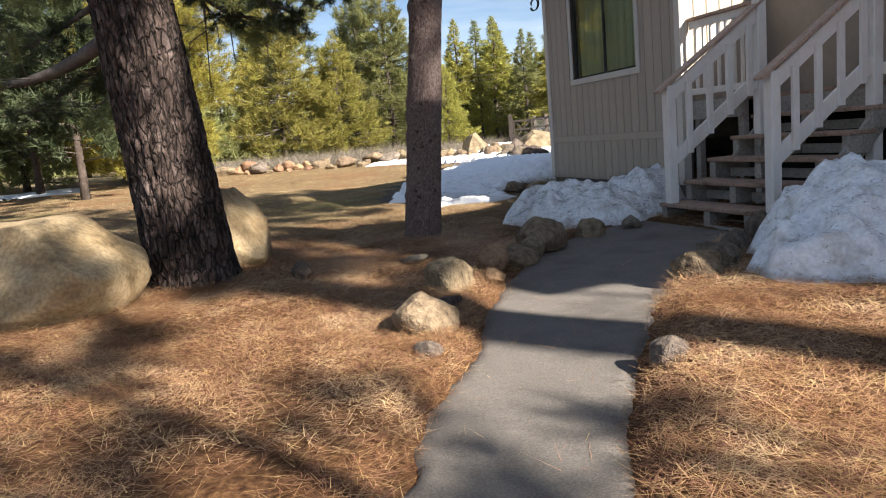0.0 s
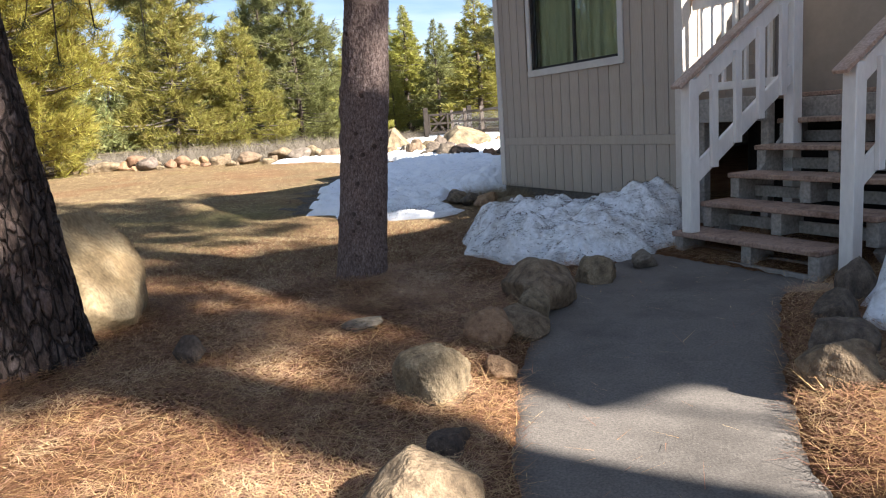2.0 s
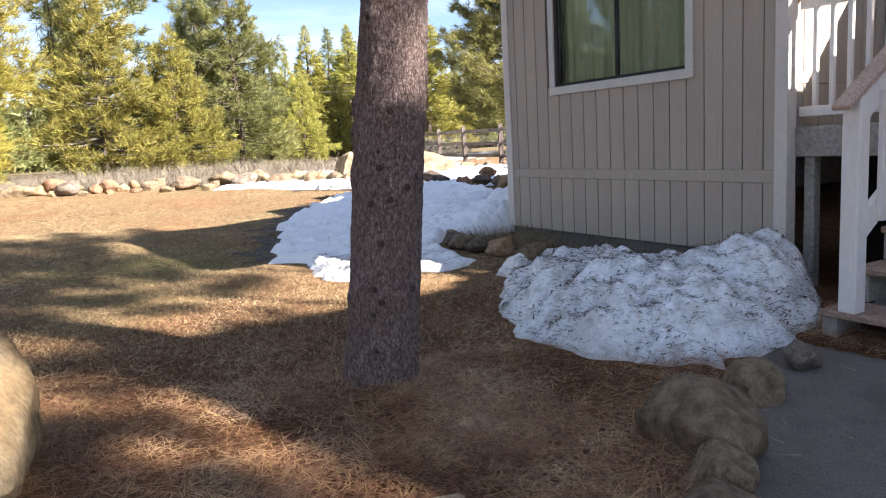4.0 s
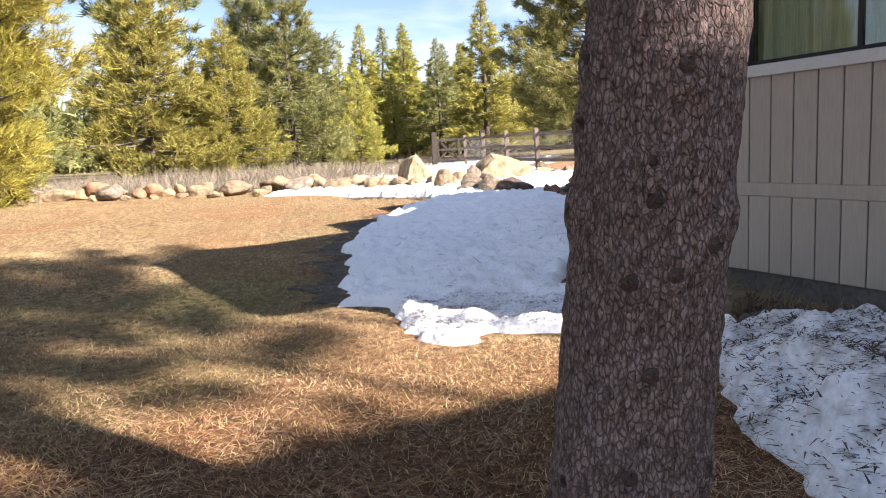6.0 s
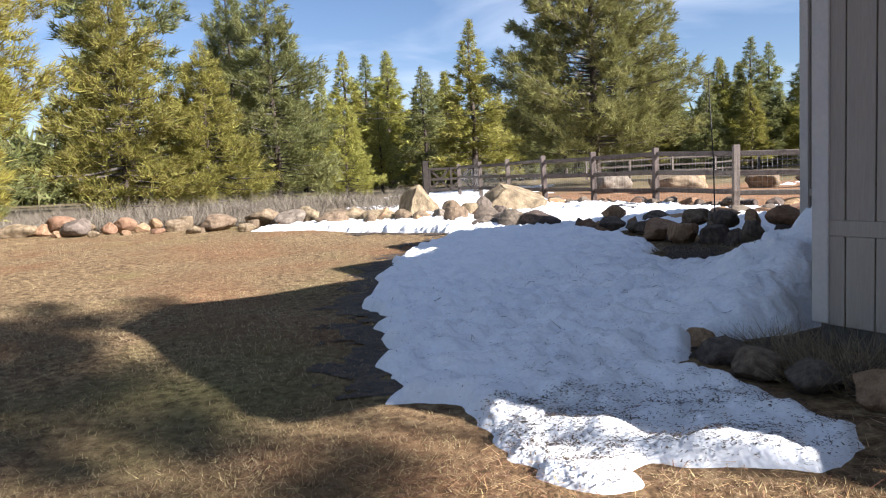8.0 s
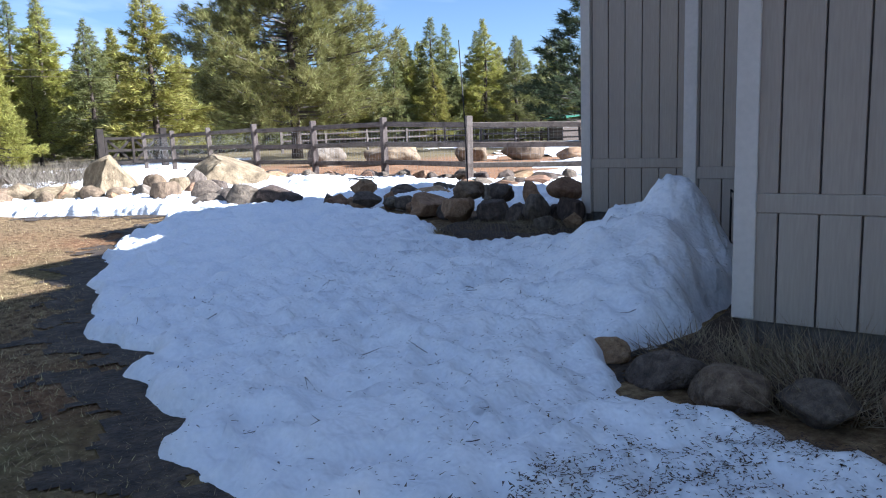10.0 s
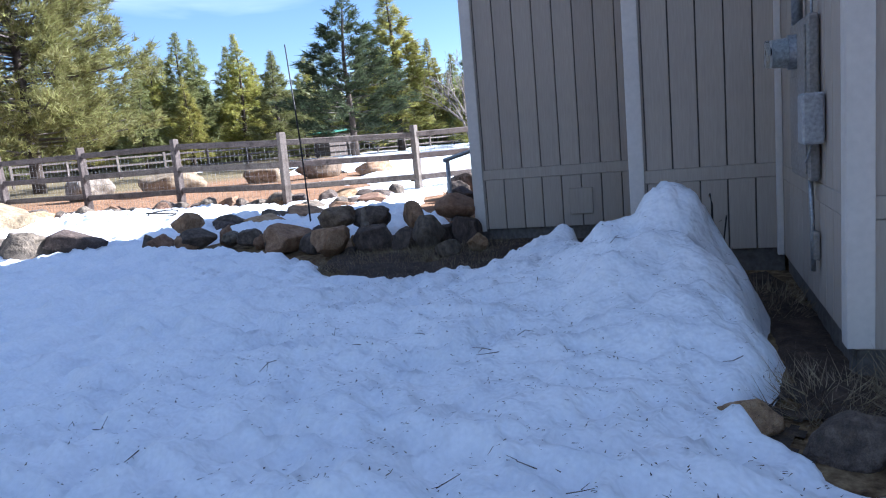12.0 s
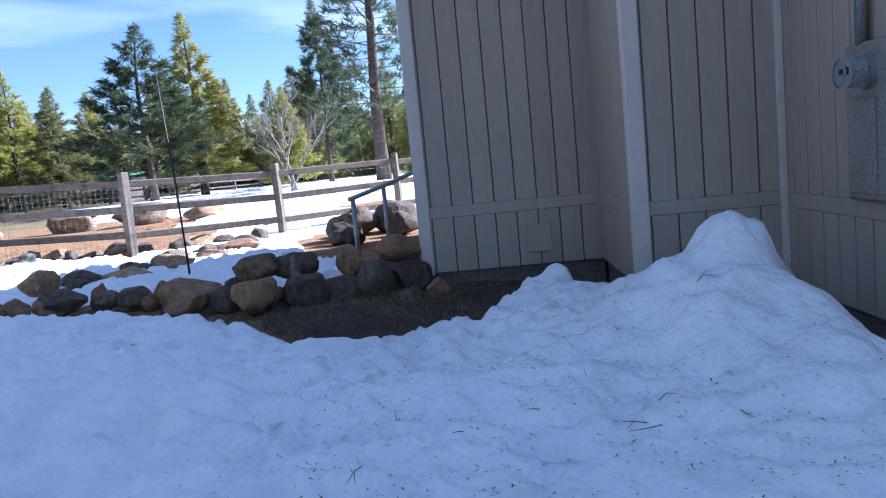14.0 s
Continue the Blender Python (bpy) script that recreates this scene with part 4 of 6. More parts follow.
def rock(x, y, w, h, kind="tan", d=None, turn=None, where="on the pine needles", z=None, sink=0.22, name="rock", group="", label="", tilt=0.0, variant=None):
    k = rock_count[0]
    rock_count[0] += 1
    rnd = random.Random(k * 7 + 3)
    ob = new(name, ROCKS[kind][k % 6 if variant is None else variant])
    d = d or w * rnd.uniform(0.7, 0.95)
    full = h / (1 - sink)
    ob.scale = (w / 2, d / 2, full)
    ob.rotation_euler = (radians(tilt), radians(rnd.uniform(-6, 6)), rnd.uniform(0, 6.28) if turn is None else radians(turn))
    ob.location = (x, y, (gz(x, y) if z is None else z) - full * sink)
    return tagged(ob, label or f"{ROCK_WORDS[kind]} rock {where}", "rock", group)


# boulders by the first tree
boulder(-3.55, 6.15, 2.0, 1.5, 0.84, 0, gz(-3.5, 6.1), 3, M_BOULDER, [((0, 0, 1), 0.62), ((0.75, -0.3, 0.7), 0.66), ((-0.2, -1, 0.35), 0.62), ((0.5, 0.6, 0.6), 0.75)], "large pale tan granite boulder beside the pine trunk")
boulder(-2.42, 7.85, 1.3, 1.05, 0.84, 0, gz(-2.4, 7.8), 8, M_BOULDER, [((0.85, -0.25, 0.62), 0.42), ((-0.15, -1, 0.5), 0.55), ((-0.4, 0.2, 1), 0.72), ((1, 0.1, -0.1), 0.78)], "tall tan boulder leaning behind the pine trunk")
# stones along the path
for a in ((-0.14, 4.62, 0.46, 0.25, "tan", 0.36, "half buried beside the path"), (0.06, 5.74, 0.46, 0.25, "tan", 0.42, "beside the path"), (0.4, 5.92, 0.26, 0.11, "red", 0.2, "beside the path"),
          (0.98, 7.28, 0.58, 0.32, "tan", 0.5, "beside the path"), (0.85, 6.92, 0.34, 0.21, "tan", 0.3, "beside the path"), (0.47, 6.42, 0.34, 0.2, "red", 0.28, "beside the path"),
          (0.68, 6.62, 0.4, 0.17, "tan", 0.36, "beside the path"), (1.55, 7.75, 0.42, 0.22, "tan", 0.36, "near the steps"), (-0.29, 7.02, 0.34, 0.07, "grey", 0.25, "sunk in needles"),
          (-1.36, 6.68, 0.2, 0.17, "dark", 0.2, "on the pine needles"), (1.85, 5.2, 0.4, 0.2, "tan", 0.32, "beside the path"), (2.08, 5.55, 0.42, 0.2, "dark", 0.34, "beside the path"),
          (2.46, 6.08, 0.3, 0.18, "dark", 0.28, "near the steps"), (2.85, 6.4, 0.32, 0.28, "dark", 0.3, "near the steps"), (1.14, 3.58, 0.25, 0.13, "grey", 0.22, "set in the path's edge"),
          (-0.13, 4.08, 0.24, 0.09, "grey", 0.2, "beside the path"), (0.02, 5.1, 0.2, 0.1, "dark", 0.2, "beside the path"), (2.1, 8.05, 0.3, 0.16, "grey", 0.25, "near the steps")):
    rock(a[0], a[1], a[2], a[3], a[4], a[5], where=a[6], group="stones along the path")
# bed along the house
for x, y, w, h, k in ((1.35, 13.75, 0.32, 0.13, "red"), (1.32, 13.35, 0.42, 0.17, "dark"), (1.28, 12.95, 0.44, 0.18, "tan"), (1.38, 12.6, 0.38, 0.17, "dark"), (1.6, 12.25, 0.46, 0.2, "red"), (1.78, 11.8, 0.4, 0.17, "tan"), (1.8, 11.35, 0.3, 0.14, "dark")):
    rock(x, y, w, h, k, where="edging the bed by the house", group="bed edging rocks")
# pile of stones by the far house corner
for x, y, w, h, k, dz in ((3.33, 21.0, 0.36, 0.19, "red", 0), (4.0, 21.3, 0.5, 0.22, "red", 0.14), (3.68, 20.74, 0.52, 0.21, "dark", 0), (3.95, 20.4, 0.3, 0.14, "dark", 0), (4.01, 20.13, 0.46, 0.17, "dark", 0), (4.2, 19.9, 0.34, 0.2, "red", 0),
                          (3.92, 19.4, 0.66, 0.27, "red", 0), (4.1, 18.95, 0.4, 0.24, "dark", 0), (3.85, 18.6, 0.46, 0.27, "red", 0), (4.15, 18.75, 0.45, 0.2, "tan", 0.24), (4.15, 18.25, 0.5, 0.25, "dark", 0), (4.45, 18.5, 0.5, 0.2, "dark", 0.22),
                          (4.3, 17.9, 0.4, 0.22, "dark", 0.0), (4.55, 18.0, 0.34, 0.28, "red", 0.18), (4.35, 17.62, 0.4, 0.34, "dark", 0), (4.62, 17.35, 0.36, 0.3, "dark", 0), (4.75, 17.55, 0.5, 0.22, "red", 0.3), (4.05, 17.2, 0.3, 0.14, "dark", 0), (4.35, 17.05, 0.24, 0.16, "red", 0)):
    rock(x, y, w, h, k, where="in a low heap by the house", z=0.024 * y + 0.14 + dz, group="rock pile")
pile_line = [(3.2, 21.1), (3.9, 20.4), (4.0, 19.3), (4.1, 18.4), (4.7, 17.5), (5.1, 17.9)]
pr = random.Random(9)
for i in range(12):
    f = i / 11 * (len(pile_line) - 1.001)
    (ax, ay), (bx, by) = pile_line[int(f)], pile_line[int(f) + 1]
    g = f - int(f)
    x, y = ax + (bx - ax) * g + pr.uniform(-0.05, 0.3), ay + (by - ay) * g + pr.uniform(-0.1, 0.2)
    rock(x, y, pr.uniform(0.22, 0.42), pr.uniform(0.14, 0.26), pr.choice(["dark", "dark", "red"]), where="in a low heap by the house", z=0.024 * y + 0.09, group="rock pile")
for i in range(14):
    rock(5.0 + i * 0.28, 21.9 + 0.2 * math.sin(i * 2.1), 0.45 + 0.2 * (i % 3), 0.17 + 0.05 * (i % 2), ("dark", "dark", "red")[i % 3], where="lying in the snow", group="garden rocks", z=0.6)
for i in range(26):
    t = i / 25
    x, y = 4.9 + 4.6 * t, 28.3 - 5.9 * t
    rock(x + 0.15 * math.sin(i * 2.3), y + 0.15 * math.cos(i * 1.7), 0.42 + 0.25 * ((i * 7) % 5) / 4, 0.15 + 0.1 * ((i * 3) % 4) / 3, ("dark", "dark", "red", "dark")[i % 4], where="lined up below the fence", group="garden rocks", z=0.024 * y + 0.06)
for x, y, w, h, k in ((2.45, 22.5, 1.0, 0.36, "dark"), (2.0, 22.75, 0.6, 0.22, "dark"), (2.9, 22.1, 0.85, 0.33, "dark"), (2.2, 23.7, 0.6, 0.36, "dark"), (2.6, 23.4, 0.62, 0.24, "grey"), (1.7, 24.3, 0.7, 0.34, "tan")):
    rock(x, y, w, h, k, where="half buried in snow", group="garden rocks", z=0.024 * y + 0.1)
boulder(3.65, 26.6, 1.75, 1.2, 0.7, 0, 0.72, 5, M_ROCK_TAN, [((0.55, -0.3, 0.9), 0.38), ((-0.9, -0.2, 0.6), 0.6), ((-0.1, -1, 0.2), 0.6)], "broad slanting tan boulder on the snowy slope")
boulder(1.3, 26.6, 1.15, 0.9, 0.84, 0, 0.66, 6, M_ROCK_TAN, [((0.85, -0.2, 0.6), 0.42), ((-0.95, -0.3, 0.3), 0.5), ((0.1, -1, 0.15), 0.5), ((-0.35, 0, 1), 0.78)], "upright slab-sided tan boulder in the rock border")
for x, y, w, h, k in ((0.75, 25.6, 0.55, 0.3, "tan"), (0.35, 25.9, 0.5, 0.34, "red"), (1.1, 25.3, 0.5, 0.26, "tan"), (1.5, 25.0, 0.55, 0.3, "grey"), (1.95, 25.3, 0.6, 0.32, "red"), (2.25, 25.6, 0.5, 0.36, "tan"), (2.45, 24.9, 0.55, 0.28, "red"), (2.0, 26.0, 0.6, 0.42, "tan"), (2.7, 25.9, 0.6, 0.5, "grey"), (1.75, 24.6, 0.5, 0.24, "tan"), (0.0, 25.7, 0.4, 0.24, "tan"), (2.9, 25.1, 0.5, 0.3, "dark")):
    rock(x, y, w, h, k, where="heaped round the upright boulder", group="garden rocks", z=0.024 * y + 0.06)
# rubble border at the end of the lawn
border = [(-12.5, 29.6), (-10.5, 29.2), (-8.4, 28.6), (-7.4, 28.2), (-5.7, 27.5), (-3.9, 26.9), (-2.2, 26.5), (-0.9, 26.7), (0.3, 26.2), (1.2, 25.4), (1.7, 25.0)]
rr = random.Random(5)
for i in range(len(border) - 1):
    (ax, ay), (bx, by) = border[i], border[i + 1]
    n = max(2, int(math.hypot(bx - ax, by - ay) / 0.27))
    for k in range(n):
        f = (k + rr.uniform(0, 0.8)) / n
        row = k % 3
        x, y = ax + (bx - ax) * f, ay + (by - ay) * f + (-0.3, 0.1, 0.45)[row] + rr.uniform(-0.12, 0.12)
        w = rr.choice([0.28, 0.36, 0.45, 0.6, 0.95])
        rock(x, y, w, min(0.34, w * rr.uniform(0.36, 0.55)) + 0.03 * row, rr.choice(["tan", "tan", "red", "grey", "tan", "red"]), d=w * rr.uniform(0.55, 0.8), turn=rr.uniform(-25, 25), where="in the rubble border", group="rubble border", z=0.024 * y + 0.02 + 0.03 * row)
# rocks and boulders beyond the fence
for x, y, w, h, k in ((10.6, 31.5, 1.9, 0.62, "tan"), (13.6, 31.0, 1.3, 0.6, "tan"), (14.6, 29.6, 1.5, 0.6, "tan"), (9.3, 33.5, 1.6, 0.7, "grey"), (12.3, 33.2, 1.2, 0.6, "red"), (15.6, 28.2, 1.2, 0.45, "red"),
                      (9.9, 20.6, 0.8, 0.45, "dark"), (9.2, 20.4, 0.7, 0.4, "dark"), (10.4, 20.0, 0.9, 0.5, "dark"), (8.6, 20.2, 0.5, 0.3, "dark"), (9.6, 19.6, 0.6, 0.35, "dark"), (8.2, 19.8, 0.45, 0.25, "dark")):
    rock(x, y, w, h, k, where="on bare soil beyond the fence", group="field boulders", name="boulder" if w > 1 else "rock", z=0.62 if y < 22 else None)


# ---- fence ----
def post_mesh(h):
    bm = box_bm(-0.075, 0.075, -0.06, 0.06, -0.3, h, 0.012)
    bmesh.ops.subdivide_edges(bm, edges=bm.edges, cuts=1)
    for vv in bm.verts:
        vv.co += Vector((noise.noise(vv.co * 3), noise.noise(vv.co * 3 + Vector((9, 0, 0))), 0)) * 0.015
    me = bpy.data.meshes.new("post")
    bm.to_mesh(me)
    bm.free()
    me.materials.append(M_FENCE)
    return me


POST = post_mesh(1.42)


def fence(points, label, wire=True, rails=(0.35, 0.8, 1.24), top=1.42):
    f = tagged(new("split_rail_fence"), label, "fence")
    rn = random.Random(len(points) * 3)
    for i, (x, y, z) in enumerate(points):
        o = child("post", POST, f)
        o.location = (x, y, z)
        o.scale = (1, 1, top / 1.42)
        o.rotation_euler = (rn.uniform(-0.03, 0.03), rn.uniform(-0.03, 0.03), rn.uniform(-0.2, 0.2))
        if i:
            ax, ay, az = points[i - 1]
            for r in rails:
                j = rn.uniform(-0.03, 0.03)
                part("rail", beam_bm((ax, ay, az + r + j), (x, y, z + r + rn.uniform(-0.03, 0.03)), 0.055, 0.115, 0.015), M_FENCE, f)
            if wire:
                vs, fs = [], []
                L = math.hypot(x - ax, y - ay)
                d = Vector(((x - ax) / L, (y - ay) / L, 0))
                s = Vector((-d.y, d.x, 0)) * 0.07
                runs = []
                for k in range(int(L / 0.1)):
                    p = Vector((ax, ay, az)) + d * (k * 0.1 + 0.05) + s
                    runs.append(([p + Vector((0, 0, 0.05)), p + Vector((0, 0, 1.15))], [0.0022] * 2))
                for k in range(9):
                    zz = 0.05 + k * 0.137
                    runs.append(([Vector((ax, ay, az + zz)) + s, Vector((x, y, z + zz)) + s], [0.0022] * 2))
                child("wire_mesh", tubes_mesh("wire_mesh", runs, M_WIRE, 3), f, "galvanised wire mesh")
    return f


fence([(5.4, 41.5, 0.75), (5.55, 38.0, 0.74), (5.7, 34.3, 0.73), (5.86, 30.74, 0.72), (6.55, 28.5, 0.71), (7.27, 26.2, 0.69), (8.0, 23.84, 0.62), (10.2, 22.29, 0.55), (12.6, 20.9, 0.55), (15.0, 19.5, 0.55)], "weathered grey split-rail fence with wire mesh")
fence([(18 + i * 3.0, 58 - 0.5 * i, 0.85) for i in range(14)], "far rail fence at the edge of the pines", False)

gate = empty("field_gate", 4.4, 44.0, 0.76, label="dark timber field gate with crossed braces", category="gate")
for x in (-0.15, 2.35):
    part("gate_post", box_bm(x - 0.13, x + 0.13, -0.13, 0.13, -0.3, 1.65, 0.015), M_GATE, gate)
for z in (0.25, 0.75, 1.25):
    part("gate_bar", box_bm(-0.02, 2.22, -0.03, 0.03, z - 0.055, z + 0.055, 0.006), M_GATE, gate)
for x in (0.05, 1.1, 2.15):
    part("gate_upright", box_bm(x - 0.05, x + 0.05, -0.065, -0.031, 0.2, 1.3, 0.006), M_GATE, gate)
for x0, x1 in ((0.1, 1.05), (1.15, 2.1)):
    part("brace", beam_bm((x0, 0.05, 0.27), (x1, 0.05, 1.23), 0.04, 0.1), M_GATE, gate)
    part("brace", beam_bm((x0, 0.1, 1.23), (x1, 0.1, 0.27), 0.04, 0.1), M_GATE, gate)

# thin leaning rod in the garden
tagged(new("garden_rod", tubes_mesh("garden_rod", [([(5.7, 20.82, 0.4), (5.68, 20.83, 1.8), (5.62, 20.85, 3.15)], [0.014, 0.012, 0.009])], M_IRON)), "thin dark upright metal rod in the garden bed", "rod")

railing = tagged(new("pipe_railing"), "galvanised pipe handrail beside a bank", "railing")
for x, y in ((6.55, 18.9), (6.95, 18.65)):
    child("pipe_post", tubes_mesh("pipe_post", [([(x, y, 0.4), (x, y, 1.38 + (x - 6.55) * 0.25)], [0.03] * 2)], M_PIPE, 8), railing)
child("pipe_rail", tubes_mesh("pipe_rail", [([(6.5, 18.93, 1.36), (6.95, 18.65, 1.48), (8.0, 18.0, 1.8)], [0.03] * 3)], M_PIPE, 8), railing)

hook = tagged(new("plant_hook", tubes_mesh("plant_hook", [([hp(0.55, 1.75, 0.5), hp(0.55, 1.75, 1.05), hp(0.56, 1.78, 1.12), hp(0.56, 1.84, 1.1)], [0.008] * 4), ([hp(0.5, 1.95, 0.5), hp(0.45, 1.85, 0.95)], [0.006] * 2)], M_IRON)), "black wire plant hook stuck beside the snow drift", "plant hook")


# ---- trees ----
def blades(centres, dirs, per, length, width, spread, rng, up=0.15, size=None):
    """Loose needle blades: one thin triangle each, fanned round every centre."""
    n = len(centres)
    c = np.repeat(centres, per, 0)
    d = np.repeat(dirs, per, 0) + rng.normal(0, spread, (n * per, 3)) + np.array([0, 0, up])
    d /= np.linalg.norm(d, axis=1)[:, None] + 1e-9
    ln = length * rng.uniform(0.6, 1.25, (n * per, 1))
    side = np.cross(d, rng.normal(0, 1, (n * per, 3)))
    side /= np.linalg.norm(side, axis=1)[:, None] + 1e-9
    c = c + rng.normal(0, length * 0.18, c.shape)
    w = width * rng.uniform(0.7, 1.3, (n * per, 1))
    if size is not None:
        ln = ln * np.repeat(size, per)[:, None]
        w = w * np.repeat(size, per)[:, None] ** 0.5
    return np.stack([c - side * w / 2, c + side * w / 2, c + d * ln], 1)


def pine_data(seed, height, bare, radius, branches, clumps, per, length, width, profile="cone", droop=0.1, leaf=None, spread=0.55, trunk_r=None, lean=0.0, lift=0.35, taper=1.02):
    """Meshes of one pine: trunk, limbs and crown."""
    rng = np.random.default_rng(seed)
    tr = trunk_r or height * 0.014
    zs = np.linspace(-0.4, height, 9)
    wob = 0.01 * height
    cx = wob * np.sin(zs * 0.5 + seed) * zs / height + lean * zs
    cy = wob * np.cos(zs * 0.4 + seed * 2) * zs / height
    trunk = tubes_mesh("trunk", [([(a, b, c) for a, b, c in zip(cx, cy, zs)], [max(0.012, tr * (1 - max(0, c) / height) ** 0.8 + (0.25 * tr if c < 0.1 else 0)) for c in zs])], M_TRUNK, 10)
    runs = []
    cs, ds, sz = [], [], []
    for i in range(branches):
        f = bare + (1 - bare) * ((i + rng.uniform(0, 1)) / branches) ** 0.9
        z = f * height
        g = (f - bare) / (1 - bare)
        if profile == "cone":
            r = radius * (1 - g) ** taper * (0.6 + 0.4 * min(1, g * 6)) * (1.1 + 0.1 * math.sin(g * 37 + seed)) + 0.06
        elif profile == "round":
            r = radius * (math.sin(math.pi * min(1, 0.18 + 0.82 * g)) ** 0.6) + 0.15
        else:
            r = radius * (0.4 + 0.6 * math.sin(math.pi * (0.15 + 0.8 * g))) * (1 if rng.uniform() > 0.35 else 0.55) + 0.1
        r *= rng.uniform(0.55, 1.22)
        a = i * 2.399 + rng.uniform(-0.5, 0.5)
        ox, oy = np.interp(z, zs, cx), np.interp(z, zs, cy)
        rise = (-droop + 0.55 * g + rng.uniform(-0.1, 0.12))
        pts = []
        for t in (0, 0.4, 0.75, 1.0):
            pts.append(Vector((ox + math.cos(a) * r * t, oy + math.sin(a) * r * t, z + r * (rise * t + 0.22 * t * t))))
        runs.append((pts, [max(0.006, 0.018 * r), 0.012 * r + 0.003, 0.007 * r + 0.002, 0.003]))
        m = max(3, int(clumps * r / radius * 1.3))
        for k in range(m):
            t = 1 - 0.72 * (k / m) * rng.uniform(0.7, 1.1)
            j = min(2, int(t * 3))
            p = pts[j].lerp(pts[j + 1], t * 3 - j)
            sidew = rng.normal(0, 0.17 * r + 0.05) * (1.25 - t)
            p = p + Vector((-math.sin(a) * sidew, math.cos(a) * sidew, rng.normal(0, 0.05 * r + 0.03)))
            cs.append(p)
            sz.append(min(1.0, 0.3 + 2.2 * r / radius))
            ds.append((math.cos(a) * 0.7 - math.sin(a) * sidew, math.sin(a) * 0.7 + math.cos(a) * sidew, lift))
    crown = tri_mesh("crown", blades(np.array(cs), np.array(ds), per, length, width, spread, rng, size=np.array(sz)), leaf)
    limbs = tubes_mesh("branch_work", runs, M_LIMB, 3)
    return trunk, limbs, crown, height


def plant(data, x, y, label, height=None, turn=0.0, z=None, group="pines round the lawn", leaf=None, wide=1.0):
    trunk, limbs, crown, h = data
    s = (height or h) / h
    t = empty("pine_tree", x, y, gz(x, y) if z is None else z, label=label, category="tree", group=group)
    t.rotation_euler = (0, 0, turn)
    t.scale = (s * wide, s * wide, s)
    child("trunk", trunk, t)
    tagged(child("branch_work", limbs, t), kind="stuff")
    child("crown", crown, t)
    return t


P_YOUNG = pine_data(1, 7.0, 0.04, 2.5, 140, 24, 16, 0.26, 0.03, leaf=M_LEAF_O, droop=0.3)
P_YOUNG2 = pine_data(2, 9.0, 0.04, 2.5, 180, 22, 16, 0.26, 0.03, leaf=M_LEAF_G, droop=0.28)
P_YELLOW = pine_data(3, 9.0, 0.02, 3.2, 170, 30, 26, 0.3, 0.022, "round", leaf=M_LEAF_Y, droop=0.15)
P_SPARSE = pine_data(4, 13.0, 0.25, 3.2, 75, 16, 18, 0.36, 0.05, "open", leaf=M_LEAF_G, droop=0.1)
P_BIG = pine_data(5, 15.0, 0.1, 4.8, 270, 36, 20, 0.34, 0.036, "cone", leaf=M_LEAF_M, droop=0.12)
P_FAR = pine_data(6, 12.0, 0.06, 2.5, 150, 15, 14, 0.36, 0.06, leaf=M_LEAF_G, droop=0.3, lift=0.0, taper=1.2)
P_FAR2 = pine_data(7, 12.0, 0.08, 2.3, 150, 15, 14, 0.36, 0.06, leaf=M_LEAF_O, droop=0.26, lift=0.05, taper=1.2)
P_DARK = pine_data(8, 12.5, 0.12, 3.0, 110, 18, 16, 0.4, 0.06, leaf=M_LEAF_D, droop=0.05)
P_TALL = pine_data(9, 19.0, 0.16, 3.2, 90, 14, 16, 0.42, 0.05, "open", leaf=M_LEAF_D, droop=0.1)
# high short crowns for unseen pines, cropped to place shade on the lawn
P_CROWN = pine_data(12, 24.0, 0.8, 2.6, 34, 16, 20, 0.45, 0.05, "open", leaf=M_LEAF_G, droop=0.1)
P_CROWN2 = pine_data(16, 24.0, 0.69, 3.2, 44, 14, 20, 0.45, 0.05, "open", leaf=M_LEAF_G, droop=0.1)
P_CROWN3 = pine_data(18, 24.0, 0.86, 3.2, 30, 16, 20, 0.45, 0.05, "open", leaf=M_LEAF_G, droop=0.1)
P_SHADE = pine_data(10, 16.0, 0.35, 2.4, 34, 9, 18, 0.4, 0.045, "open", leaf=M_LEAF_G, droop=0.1, trunk_r=0.3)
P_STEM = pine_data(10, 16.0, 0.44, 1.5, 26, 9, 18, 0.4, 0.045, "open", leaf=M_LEAF_G, droop=0.1, trunk_r=0.3)

plant(P_YELLOW, -10.6, 27.0, "bushy yellow-green young pine at the lawn's edge", 9.6)
plant(P_YOUNG, -8.0, 37.9, "young olive-green pine behind the rubble border", 8.6, 0.4, wide=1.1)
plant(P_SPARSE, -9.4, 46.0, "tall open-crowned pine behind younger trees", 15.0, 1.0, wide=1.1)
plant(P_YOUNG2, -2.6, 42.6, "dense green conical pine behind the rubble border", 10.2, 0.7, wide=1.15)
plant(P_YOUNG2, -4.6, 45.5, "dense green conical pine behind the rubble border", 11.0, 2.7)
plant(P_YOUNG, -5.2, 39.5, "young olive-green pine behind the rubble border", 6.6, 2.0, wide=1.1)
plant(P_YOUNG, 0.6, 46.0, "young olive-green pine near the gate", 5.0, 1.4)
plant(P_FAR2, 3.2, 54.4, "slender light green young pine", 5.6, 0.3, wide=1.2)
plant(P_FAR2, 10.3, 59.4, "light green conical pine beyond the gate", 11.4, 0.3, wide=1.5)
plant(P_BIG, 13.7, 45.8, "large full-crowned ponderosa pine beyond the fence", 15.5, 0.6, wide=1.15)
